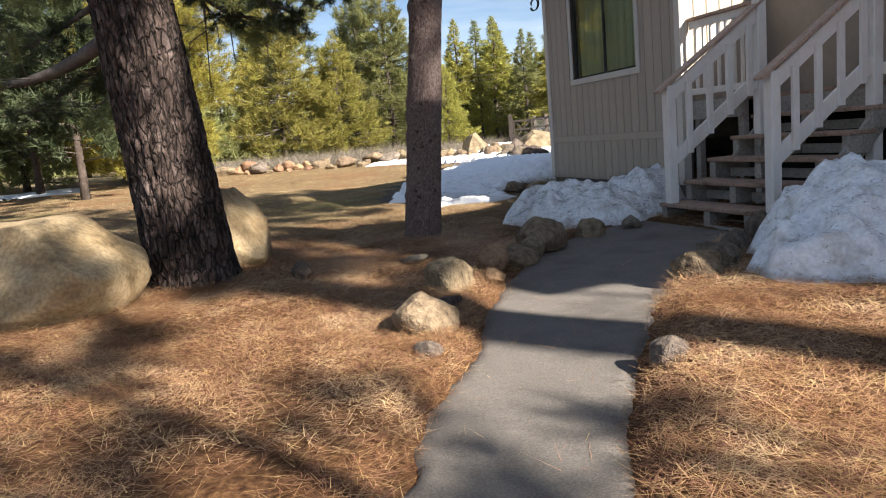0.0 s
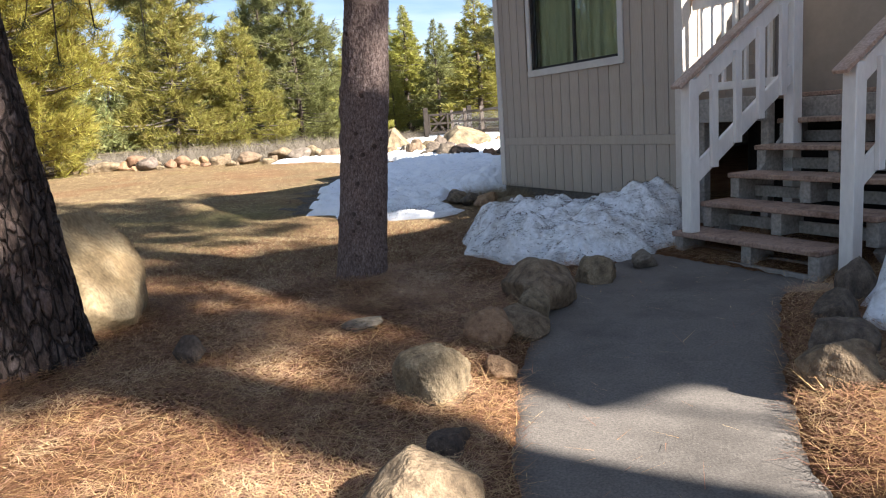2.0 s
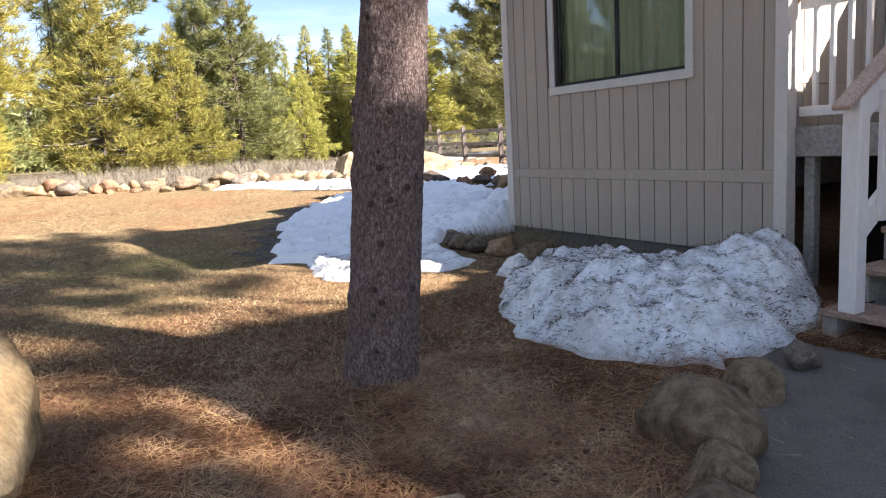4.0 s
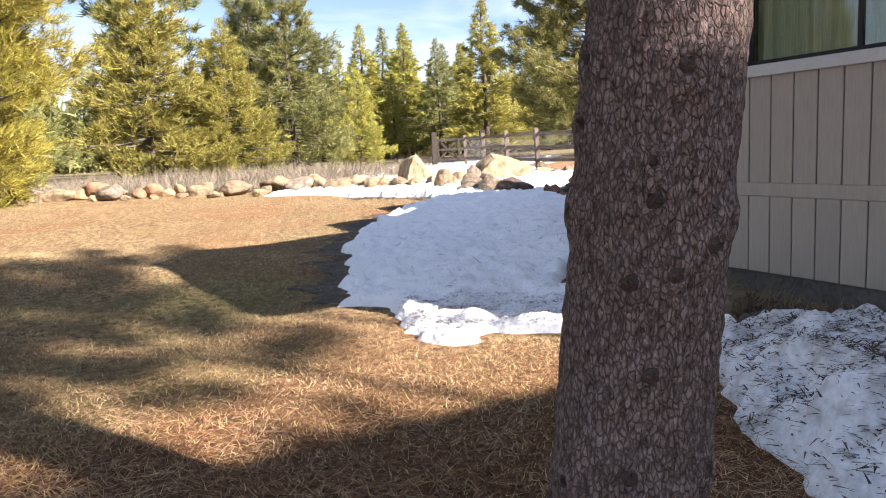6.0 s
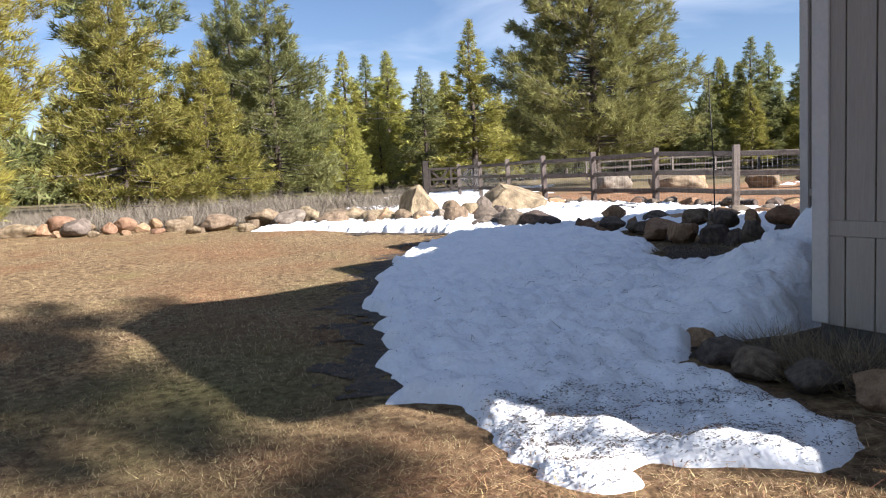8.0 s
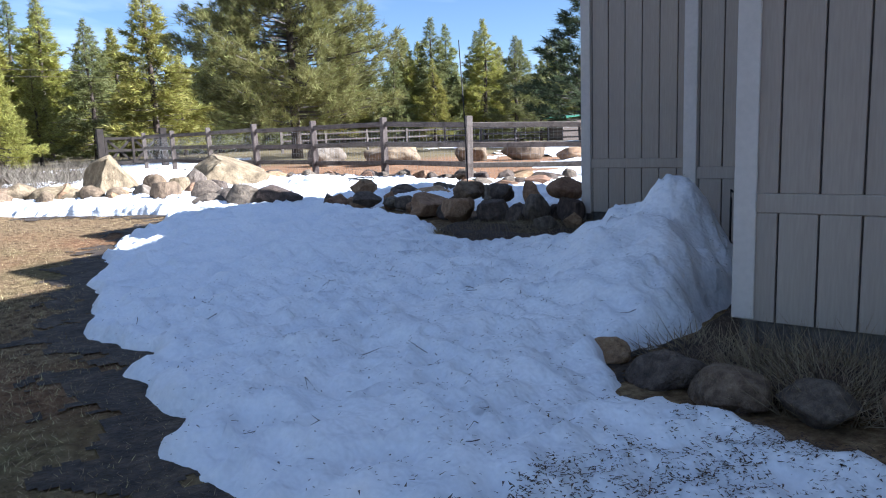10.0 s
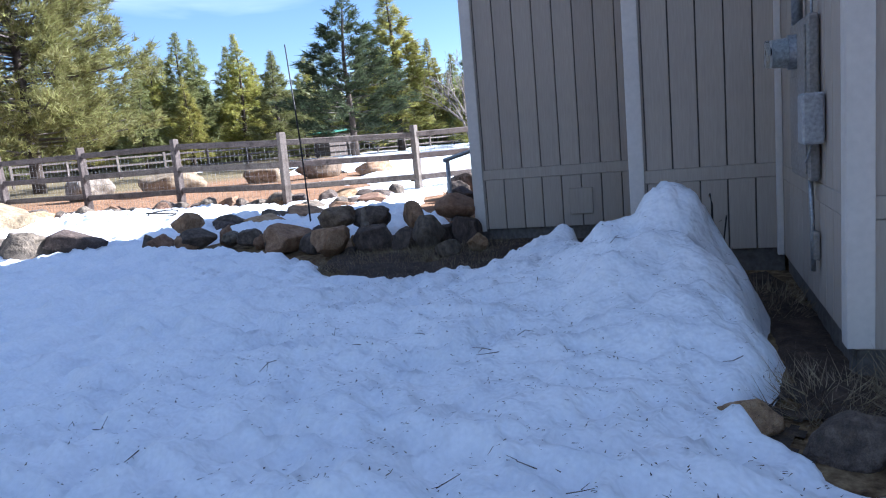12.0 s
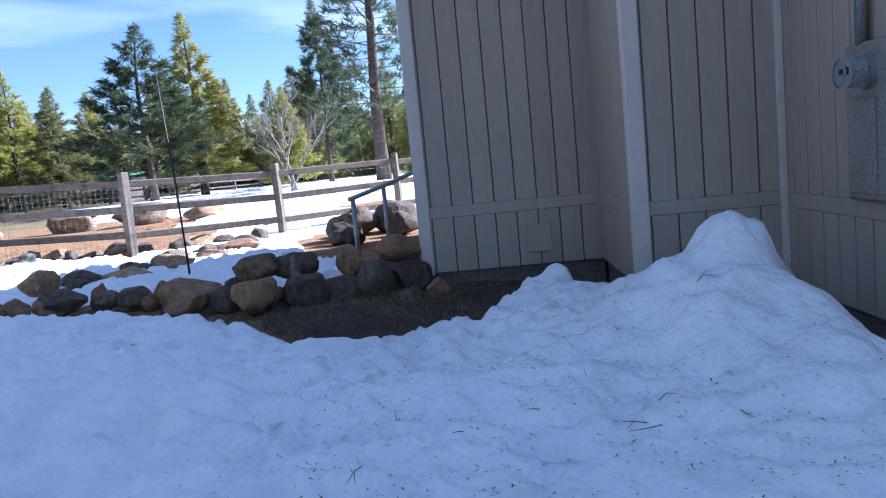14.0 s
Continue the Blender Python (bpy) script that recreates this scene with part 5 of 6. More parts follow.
for i, (x, y, h) in enumerate(((-1.5, 72, 11), (2.2, 70.5, 11.3), (4.1, 74.4, 11.6), (5.6, 70.3, 11.2), (7.9, 65.9, 9.3), (0.2, 66, 8.5), (9.5, 74, 10), (12, 78, 10.5), (6.8, 80, 12), (15, 70, 8), (18, 74, 9.5), (20.5, 78, 10),
                               (23, 76, 11), (26, 80, 10.5), (29, 78, 9.8), (32, 76, 10.5), (34.5, 79, 11), (37.5, 72.9, 10.3), (39.8, 71.5, 12.1), (39.3, 76.5, 11), (44.7, 76.4, 12.4), (44.3, 69.1, 11.8), (42.7, 62.6, 9.4), (54.3, 70.8, 10.5),
                               (47, 64, 7), (36, 66, 7.5), (33, 68, 8), (50, 74, 10), (58, 66, 11), (62, 60, 11), (66, 55, 12), (60, 50, 10.5), (70, 46, 12), (64, 40, 11), (72, 36, 12), (68, 30, 11))):
    plant((P_FAR, P_FAR2)[i % 2], x, y, ("dark green pine in the far woods", "olive pine in the far woods")[i % 2], h, i * 1.3, group="far pines", wide=1.35 + 0.35 * ((i * 5) % 4) / 3)
for i in range(64):
    a = radians(-62 + i * 2.1)
    d = 84 + 14 * ((i * 7) % 5) / 4
    plant((P_FAR, P_FAR2, P_FAR)[i % 3], d * math.sin(a) + 4, d * math.cos(a) + 6, "pine in the far belt of woods", 9 + ((i * 11) % 7) * 0.6, i * 1.7, group="far belt of pines", wide=1.5)
plant(P_DARK, 39.1, 50.6, "dark green pine at the field's edge", 11.8, wide=1.7)
plant(P_FAR2, 45.2, 51.1, "tall light green pine at the field's edge", 13.6, 1.0, wide=1.6)
plant(P_DARK, 51.5, 43.5, "dark green tall pine at the field's edge", 14.5, 2.0)
plant(P_TALL, 39.5, 33.4, "tall open pine with a bare lower trunk", 20.0, 0.4, wide=1.5)
plant(P_FAR2, 43.0, 42.0, "light green bushy pine at the field's edge", 7.0, 0.9, wide=1.7)
# woods to the west of the lawn
for i, (x, y, h, d) in enumerate(((-10.5, 21.5, 9, P_DARK), (-14, 25.5, 9.5, P_DARK), (-12.5, 18.5, 8.5, P_DARK), (-17, 30, 10, P_YOUNG2), (-12, 33, 9, P_YOUNG2), (-15, 38, 10, P_SPARSE), (-19, 22, 11, P_DARK), (-22, 36, 11, P_FAR), (-26, 30, 12, P_FAR), (-18, 46, 11, P_FAR),
                                  (-12, 52, 11, P_FAR), (-6, 58, 11, P_FAR2), (-24, 50, 12, P_FAR), (-15, 62, 12, P_FAR), (-8, 68, 11, P_FAR2), (-3.5, 62, 10, P_FAR), (-30, 42, 12, P_FAR2), (-34, 24, 12, P_FAR), (-30, 16, 12, P_FAR))):
    plant(d, x, y, "pine in the shady woods beside the lawn", h, i * 0.9, group="western pines")
# unseen pines added behind the walker and house for their shade on the ground
plant(P_STEM, 8.0, -1.45, "unseen tall pine added behind the walker for its shadow", 19, 0.2, group="pines behind the walker")
plant(P_CROWN, 15.7, -2.4, "unseen tall pine added behind the house for its shadow", 18, 2.2, group="pines behind the walker", wide=0.8)
plant(P_CROWN3, 16.4, -1.55, "unseen tall pine added behind the house for its shadow", 18.6, 1.1, group="pines behind the walker", wide=0.9)
plant(P_CROWN3, 13.5, -5.0, "unseen young pine added behind the house for its shadow", 13.2, 0.9, group="pines behind the walker", wide=0.6)
plant(P_CROWN2, 14.3, -4.1, "unseen tall pine added behind the house for its shadow", 18, 0.3, group="pines behind the walker", wide=0.85)
plant(P_CROWN2, 12.9, -5.8, "unseen tall pine added behind the house for its shadow", 18, 1.9, group="pines behind the walker", wide=0.85)
plant(P_SHADE, 9.0, -5.3, "unseen slim open pine added behind the walker for shade", 15, 1.2, group="pines behind the walker", wide=0.5)
plant(P_SHADE, 8.4, -6.2, "unseen open pine added behind the walker for shade", 17, 2.9, group="pines behind the walker")
plant(P_SHADE, 2.0, -5.5, "unseen open pine added behind the walker for shade", 13, 0.8, group="pines behind the walker")


def trunk_mesh(name, r0, h, lean, flare, plates, seed, material, knots=(), fine=False):
    """A near trunk with plated bark in its geometry."""
    nu, nz = (230, int(h / 0.013)) if fine else (150, int(h / 0.022))
    U, Z = np.meshgrid(np.arange(nu) * 2 * math.pi / nu, np.linspace(-0.25, h, nz))
    r = r0 * (1 - 0.25 * np.clip(Z, 0, None) / h) + flare * np.exp(-np.clip(Z + 0.05, 0, None) / 0.18) * (1 + 0.25 * np.sin(U * 5 + seed))
    # ridged plates, broken up by wandering furrows; periodic round the trunk
    ca, sa = np.cos(U) * r0, np.sin(U) * r0
    wander = vnoise(ca * 3 + Z * 0.6, sa * 3 + Z * 0.4, 0.5, seed)
    k = max(6, int(2 * math.pi * r0 / plates))
    fur = np.abs(np.sin((U * k / 2) + wander * 2.2 + 1.3 * np.sin(Z * 2.1 / plates * 0.12)))
    cross = np.abs(np.sin(Z / plates * 1.1 + 2.5 * vnoise(ca * 9, sa * 9, plates * 2.2, seed + 3) + U * 1.0 * round(k / 6)))
    depth = np.minimum(smooth01(fur / 0.45), smooth01(cross / 0.3) * 0.75 + 0.25)
    grain = fbm(ca * 6 + Z * 0.8, sa * 6 - Z * 1.3, plates * 1.6, 4, seed + 5)
    amp = plates * 0.34
    if fine:
        # low scales: short lifted flakes over a gently lumpy stem
        lump = vnoise(ca * 2 + 3, Z + sa * 2, 0.3, seed + 8) + 0.6 * vnoise(ca * 3, Z * 1.2 + sa * 3, 0.13, seed + 9)
        r = r + 0.007 * lump + 0.0035 * vnoise(U * r0 * 1.0, Z * 0.6, 0.02, seed + 6) + 0.003 * vnoise(ca * 5 + sa * 3, Z * 0.7 + sa * 4, 0.016, seed + 7)
    else:
        r = r + amp * (depth - 0.7) + amp * 0.35 * grain
    for kz, ka, kr in knots:
        du = np.angle(np.exp(1j * (U - ka))) * r0
        d2 = (du / kr) ** 2 + ((Z - kz) / kr) ** 2
        r = r + 0.035 * np.exp(-d2) - 0.045 * np.exp(-d2 * 5)
    X = np.cos(U) * r + lean[0] * Z
    Y = np.sin(U) * r + lean[1] * Z
    co = np.stack([X.ravel(), Y.ravel(), Z.ravel()], -1)
    idx = np.arange(nu * nz).reshape(nz, nu)
    nxt = np.roll(idx, -1, 1)
    q = np.stack([idx[:-1], nxt[:-1], nxt[1:], idx[1:]], -1).reshape(-1, 4)
    me = bpy.data.meshes.new(name)
    me.vertices.add(len(co))
    me.vertices.foreach_set("co", co.astype(np.float32).ravel())
    me.loops.add(q.size)
    me.loops.foreach_set("vertex_index", q.astype(np.int32).ravel())
    me.polygons.add(len(q))
    me.polygons.foreach_set("loop_start", np.arange(0, q.size, 4, dtype=np.int32))
    me.polygons.foreach_set("use_smooth", np.ones(len(q), dtype=bool))
    me.update(calc_edges=True)
    me.materials.append(material)
    return me


def limb_set(rows, seed, leaf, per=60, length=0.16, width=0.006, tufts=9, twig=0.35):
    """Drooping limbs with needle tufts. rows: start, end, sag, thickness."""
    rng = np.random.default_rng(seed)
    runs, cs, ds = [], [], []
    for a, b, sag, th in rows:
        a, b = Vector(a), Vector(b)
        pts = [a.lerp(b, t) + Vector((0, 0, -sag * 4 * t * (1 - t))) for t in np.linspace(0, 1, 8)]
        runs.append((pts, [th * (1 - 0.85 * t) + 0.003 for t in np.linspace(0, 1, 8)]))
        for k in range(tufts):
            t = rng.uniform(0.25, 1.0)
            i = min(6, int(t * 7))
            p = pts[i].lerp(pts[i + 1], t * 7 - i)
            e = p + Vector(rng.normal(0, twig, 3)) * Vector((1, 1, 0.5)) + Vector((0, 0, -0.08))
            runs.append(([p, p.lerp(e, 0.5) + Vector((0, 0, 0.03)), e], [0.008, 0.006, 0.004]))
            for s in (0.6, 0.8, 1.0):
                cs.append(p.lerp(e, s))
                ds.append((e - p).normalized() * 0.5)
    return tubes_mesh("branch_work", runs, M_LIMB, 5), tri_mesh("needles", blades(np.array(cs), np.array(ds), per, length, width, 0.6, rng, 0.05), leaf)


tree_a = empty("pine_tree", -2.45, 7.05, 0.16, label="thick ponderosa trunk with deeply furrowed grey-brown bark", category="tree", group="near pines")
child("trunk", trunk_mesh("trunk", 0.40, 7.0, (-0.095, 0.0), 0.08, 0.11, 3, M_BARK1), tree_a)
rows_a = [((-0.3, 0, 2.6), (-2.6, 0.9, 2.3), 0.25, 0.09), ((-0.3, 0.2, 3.0), (-2.2, 1.8, 3.4), 0.1, 0.05), ((0.2, 0.3, 3.2), (1.6, 2.6, 3.35), 0.1, 0.04), ((0.3, 0.2, 3.6), (2.3, 2.2, 3.75), 0.05, 0.045),
          ((0.2, 0.3, 2.9), (0.5, 2.4, 2.75), 0.05, 0.03), ((-0.3, 0.2, 2.4), (-1.9, 2.4, 2.0), 0.1, 0.03), ((-0.2, 0.3, 2.9), (-1.2, 2.6, 3.0), 0.1, 0.035), ((0.2, -0.2, 4.2), (2.4, 0.6, 4.4), 0.1, 0.05),
          ((-0.3, -0.2, 3.4), (-2.6, -0.6, 3.6), 0.1, 0.05), ((0.0, 0.3, 3.9), (1.2, 3.2, 4.0), 0.1, 0.04)]
lm, nd_ = limb_set(rows_a, 4, M_LEAF_G)
tagged(child("branch_work", lm, tree_a), kind="stuff")
child("crown", nd_, tree_a)
child("upper_crown", pine_data(14, 11.0, 0.4, 2.6, 60, 14, 18, 0.3, 0.03, "open", leaf=M_LEAF_G)[2], tree_a)

rows_s = [((0.2, 0.2, 3.5), (1.7, 1.0, 2.95), 0.12, 0.05), ((0.2, 0.2, 3.75), (2.05, 1.1, 3.15), 0.1, 0.05), ((0.2, 0.3, 3.3), (1.15, 1.2, 2.65), 0.05, 0.03), ((0.2, 0.1, 3.9), (2.3, 0.8, 3.45), 0.1, 0.05), ((0.0, 0.3, 3.3), (0.6, 1.4, 2.7), 0.1, 0.03),
          ((0.2, 0.3, 3.6), (1.5, 1.6, 2.95), 0.05, 0.03), ((-0.3, 0.1, 3.0), (-2.4, 1.4, 2.6), 0.1, 0.04), ((-0.3, 0.1, 2.5), (-2.2, 1.2, 1.9), 0.1, 0.03)]
lm2, nd2 = limb_set(rows_s, 6, M_LEAF_D, 46, 0.085, 0.007, 30, 0.2)
tagged(child("branch_work", lm2, tree_a), kind="stuff")
child("crown", nd2, tree_a, "dark short-needled drooping foliage")
tw_rng = np.random.default_rng(8)
tips = np.array([(-0.3, 2.25, 2.12), (0.06, 2.2, 2.42), (-0.55, 2.3, 2.5), (-0.02, 1.9, 2.6)])
child("branch_work", tubes_mesh("branch_work", [([(0.1, 0.35, 3.3), (0.0, 1.4, 2.95), (-0.25, 2.2, 2.8), (-0.3, 2.25, 2.12)], [0.025, 0.016, 0.01, 0.006]), ([(0.0, 1.4, 2.95), (0.1, 2.0, 2.75), (0.06, 2.2, 2.42)], [0.014, 0.009, 0.006]),
                                         ([(-0.25, 2.2, 2.8), (-0.5, 2.3, 2.7), (-0.55, 2.3, 2.5)], [0.01, 0.007, 0.005]), ([(0.0, 1.4, 2.95), (0.0, 1.8, 2.8), (-0.02, 1.9, 2.6)], [0.01, 0.007, 0.005])], M_LIMB, 5), tree_a)
child("needle_tuft", tri_mesh("needle_tuft", blades(np.repeat(tips, 3, 0), np.tile([0, 0, -0.25], (12, 1)), 26, 0.17, 0.0045, 0.75, tw_rng, 0.0), M_LEAF_D), tree_a, "star-shaped tufts of long needles")

tree_b = empty("pine_tree", -0.26, 8.76, 0.2, label="straight pine trunk with scaly brown bark and branch scars", category="tree", group="near pines")
kr = random.Random(17)
kn = [(1.11, 4.12, 0.05), (1.13, 4.62, 0.045), (1.31, 4.32, 0.05), (1.4, 4.28, 0.035), (1.62, 4.55, 0.055), (1.5, 3.2, 0.05), (1.66, 3.25, 0.05), (0.55, 4.5, 0.05), (0.48, 4.3, 0.045), (1.25, 5.4, 0.05)]
for whorl in range(22):
    for _ in range(kr.choice((2, 3, 3))):
        kn.append((0.3 + 0.31 * whorl + kr.uniform(-0.05, 0.05), kr.uniform(0, 6.28), kr.uniform(0.035, 0.055)))
kn = [k for i, k in enumerate(kn) if i < 10 or not (0.9 < k[0] < 1.8 and 3.4 < k[1] < 5.0)]
LEAN_B = 0.1
child("trunk", trunk_mesh("trunk", 0.212, 7.0, (LEAN_B, 0.0), 0.035, 0.026, 11, M_BARK2, kn, fine=True), tree_b)


def knot_mesh(seed):
    """The ragged stump of a shed branch, pointing along x."""
    rn = random.Random(seed)
    vs, fs = tube([(-0.03, 0, 0), (0.004, 0, 0.0), (0.016, 0.002, 0.003), (0.02 + rn.uniform(0, 0.012), 0.003, 0.006)], [0.034, 0.024, 0.013, 0.005], 9)
    vs = [v + Vector((rn.uniform(-1, 1), rn.uniform(-1, 1), rn.uniform(-1, 1))) * 0.006 for v in vs]
    return mesh_of("branch_stub", vs, fs, M_KNOT, True)


KNOTS = [knot_mesh(k) for k in range(5)]
for k, (kz, ka, kw) in enumerate(kn):
    if kz < 3.6:
        rk = 0.212 * (1 - 0.25 * kz / 7.0) + 0.002
        m = Matrix.Translation((math.cos(ka) * rk + LEAN_B * kz, math.sin(ka) * rk, kz)) @ Matrix.Rotation(ka, 4, "Z") @ Matrix.Diagonal((0.7, kw / 0.042, kw / 0.05, 1))
        child("branch_stub", KNOTS[k % 5], tree_b, "", m)
child("upper_crown", pine_data(15, 12.0, 0.45, 2.3, 50, 12, 18, 0.3, 0.03, "open", leaf=M_LEAF_G)[2], tree_b)


# ---- litter, grass and shrubs ----
def scatter_litter(name, n, x0, x1, y0, y1, material, label, length, width, density, seed, lift=0.012, tilt=0.12, zfun=None, category="litter"):
    rng = np.random.default_rng(seed)
    x, y = rng.uniform(x0, x1, n), rng.uniform(y0, y1, n)
    keep = rng.uniform(0, 1, n) < density(x, y)
    x, y = x[keep], y[keep]
    a = rng.uniform(0, 2 * math.pi, len(x))
    l = length * rng.uniform(0.5, 1.2, len(x))
    z = (zfun or ground_z)(x, y) + rng.uniform(0, lift, len(x))
    dz = rng.normal(0, tilt, len(x)) * l
    c = np.stack([x, y, z], -1)
    d = np.stack([np.cos(a) * l, np.sin(a) * l, np.abs(dz)], -1)
    s = np.stack([-np.sin(a), np.cos(a), np.zeros_like(a)], -1) * width * rng.uniform(0.6, 1.4, (len(x), 1))
    tri = np.stack([c - s / 2, c + s / 2, c + d], 1)
    return tagged(new(name, tri_mesh(name, tri, material)), label, category, kind="stuff")


def duff_density(x, y):
    sd = poly_sd(x, y, PATH_POLY)
    d = smooth01(-sd / 0.1 + 0.3) * smooth01((13.3 - y + 0.6 * fbm(x, y, 1.2, 2, 61)) / 3.0) * (0.55 + 0.45 * fbm(x, y, 0.8, 3, 62))
    return np.clip(d, 0, 1) + 0.006 * (sd > 0)


scatter_litter("needle_litter", 430000, -3.6, 4.0, 1.2, 9.0, M_NEEDLE, "thick carpet of fallen orange pine needles", 0.15, 0.003, duff_density, 71, 0.045, 0.16)
scatter_litter("needle_litter", 90000, -5.5, 3.0, 6.5, 13.0, M_NEEDLE, "thin carpet of fallen pine needles over turf", 0.14, 0.0034, duff_density, 72, 0.03, 0.14)


def verge_density(x, y):
    sd = poly_sd(x, y, PATH_POLY)
    return smooth01((0.16 - np.abs(sd + 0.07)) / 0.12) * np.clip(0.45 + 0.75 * fbm(x, y, 0.45, 2, 66), 0, 1) * smooth01((7.3 - y) / 1.0)


scatter_litter("needle_litter", 60000, -1.6, 3.0, 1.2, 8.0, M_NEEDLE, "drifts of needles crumbling over the path's edge", 0.13, 0.0032, verge_density, 73, 0.085, 0.3)


def lawn_density(x, y):
    snow = poly_sd(x, y, SNOW_POLY)
    bed = poly_sd(x, y, [(0.9, 14.2), (1.2, 11), (4, 8), (6, 12), (3, 15)])
    return smooth01((y - 7.5 + fbm(x, y, 1.5, 2, 63)) / 3.0) * (1 - 0.6 * smooth01((snow + 0.3 + 0.2 * fbm(x, y, 0.8, 2, 65)) / 0.4) * (y > 12.9)) * (snow < 0.05) * (bed < 0) * (0.6 + 0.4 * fbm(x, y, 0.7, 3, 64))


def tufts(name, n, x0, x1, y0, y1, density, height, width, material, label, seed, lean=0.8, zoff=0.0):
    rng = np.random.default_rng(seed)
    x, y = rng.uniform(x0, x1, n), rng.uniform(y0, y1, n)
    keep = rng.uniform(0, 1, n) < density(x, y)
    x, y = x[keep], y[keep]
    m = len(x)
    c = np.stack([x, y, ground_z(x, y) - 0.005 + zoff], -1)
    d = np.stack([rng.normal(0, lean, m), rng.normal(0, lean, m), rng.uniform(0.4, 1.0, m)], -1)
    d = d / np.linalg.norm(d, axis=1)[:, None] * (height * rng.uniform(0.4, 1.3, (m, 1)))
    a = rng.uniform(0, 2 * math.pi, m)
    s = np.stack([np.cos(a), np.sin(a), np.zeros(m)], -1) * width
    return tagged(new(name, tri_mesh(name, np.stack([c - s / 2, c + s / 2, c + d], 1), material)), label, "grass", kind="stuff")


tufts("dry_grass", 480000, -6, 2.2, 8, 18, lawn_density, 0.042, 0.0055, M_GRASS, "short matted dry lawn grass", 81, 1.4)
tufts("dry_grass", 160000, -13, 2.5, 17, 28, lawn_density, 0.035, 0.008, M_GRASS, "dry lawn towards the rubble border", 82, 1.3)


def weeds(cx, cy, r, h, n, material, label, seed, wid=0.006, name="dead_weeds"):
    rng = np.random.default_rng(seed)
    a, q = rng.uniform(0, 6.28, n), r * np.sqrt(rng.uniform(0, 1, n))
    x, y = cx + np.cos(a) * q, cy + np.sin(a) * q
    c = np.stack([x, y, ground_z(x, y)], -1)
    d = np.stack([np.cos(a) * 0.6 + rng.normal(0, 0.5, n), np.sin(a) * 0.6 + rng.normal(0, 0.5, n), rng.uniform(0.3, 1.2, n)], -1)
    d = d / np.linalg.norm(d, axis=1)[:, None] * (h * rng.uniform(0.4, 1.2, (n, 1)))
    s = np.cross(d, rng.normal(0, 1, (n, 3)))
    s = s / np.linalg.norm(s, axis=1)[:, None] * wid
    return tagged(new(name, tri_mesh(name, np.stack([c - s / 2, c + s / 2, c + d], 1), material)), label, "plants", kind="stuff")


weeds(1.8, 12.75, 0.5, 0.32, 1600, M_STRAW, "tangle of dead weeds in the bed by the house", 91)
weeds(2.0, 12.0, 0.4, 0.25, 500, M_STRAW, "tangle of dead weeds in the bed by the house", 92)
weeds(1.75, 13.5, 0.3, 0.2, 400, M_STRAW, "dead weeds at the house corner", 93)
weeds(4.5, 16.8, 1.0, 0.13, 6500, M_STRAW, "matted dead stalks by the rock pile", 94)
weeds(3.7, 17.5, 0.9, 0.11, 6500, M_STRAW, "matted dead stalks by the rock pile", 95)
weeds(3.3, 14.15, 0.4, 0.16, 700, M_STRAW, "dead stalks along the foundation", 96)
weeds(2.5, 11.3, 0.5, 0.16, 900, M_STRAW, "dead stalks along the foundation", 97)
for i, (x, y, r, h) in enumerate(((-11.5, 30.2, 0.8, 0.8), (-9.6, 30, 0.9, 0.8), (-7.0, 29.5, 1.0, 0.9), (-5.0, 29.3, 0.9, 0.7), (-3.0, 28.8, 0.9, 0.6), (-1.2, 29.0, 0.9, 0.55), (0.4, 29.8, 0.8, 0.5), (-6.2, 31.5, 1.2, 0.9), (-2.0, 32.5, 1.2, 0.8), (1.2, 33.5, 1.2, 0.7), (-9, 33, 1.2, 1.0), (5, 49, 2, 0.8), (9, 50, 2, 0.8), (-11.5, 33.5, 1.4, 1.1), (-7.6, 34.6, 1.4, 1.1), (-4.4, 33.2, 1.4, 1.0), (-3.2, 35.5, 1.5, 1.1), (-0.4, 35.2, 1.5, 1.0), (1.5, 37.5, 1.5, 0.9), (-6.0, 36.4, 1.5, 1.1), (-10.4, 36.2, 1.5, 1.1), (-1.6, 38.4, 1.6, 1.0))):
    weeds(x, y, r, h * 0.66, 1300, M_SHRUB, "leafless grey sagebrush behind the rubble border", 100 + i, 0.018, "sagebrush")


def bare_shrub(x, y, h, spread, n, seed, label):
    rn = random.Random(seed)
    runs = []

    def grow(p, d, l, r, depth):
        q = p + d * l
        runs.append(([p, (p + q) / 2 + Vector((rn.uniform(-1, 1), rn.uniform(-1, 1), 0)) * l * 0.08, q], [r, r * 0.8, r * 0.6]))
        if depth:
            for _ in range(3):
                e = (d + Vector((rn.gauss(0, spread), rn.gauss(0, spread), rn.uniform(-0.1, 0.3)))).normalized()
                grow(p.lerp(q, rn.uniform(0.5, 1)), e, l * rn.uniform(0.55, 0.8), r * 0.6, depth - 1)
    for _ in range(n):
        d = Vector((rn.gauss(0, 0.35), rn.gauss(0, 0.35), 1)).normalized()
        grow(Vector((rn.uniform(-0.3, 0.3), rn.uniform(-0.3, 0.3), -0.1)), d, h * 0.4, h * 0.012, 4)
    t = empty("bare_tree", x, y, gz(x, y), label=label, category="tree")
    child("branch_work", tubes_mesh("branch_work", runs, M_TWIG, 4), t)


bare_shrub(30.9, 34.7, 6.0, 0.4, 4, 7, "leafless pale grey branching tree beyond the fence")

# needle debris on the snow piles
def on_snow(ob):
    me = ob.data
    co = np.zeros(len(me.vertices) * 3, np.float32)
    me.vertices.foreach_get("co", co)
    return co.reshape(-1, 3)


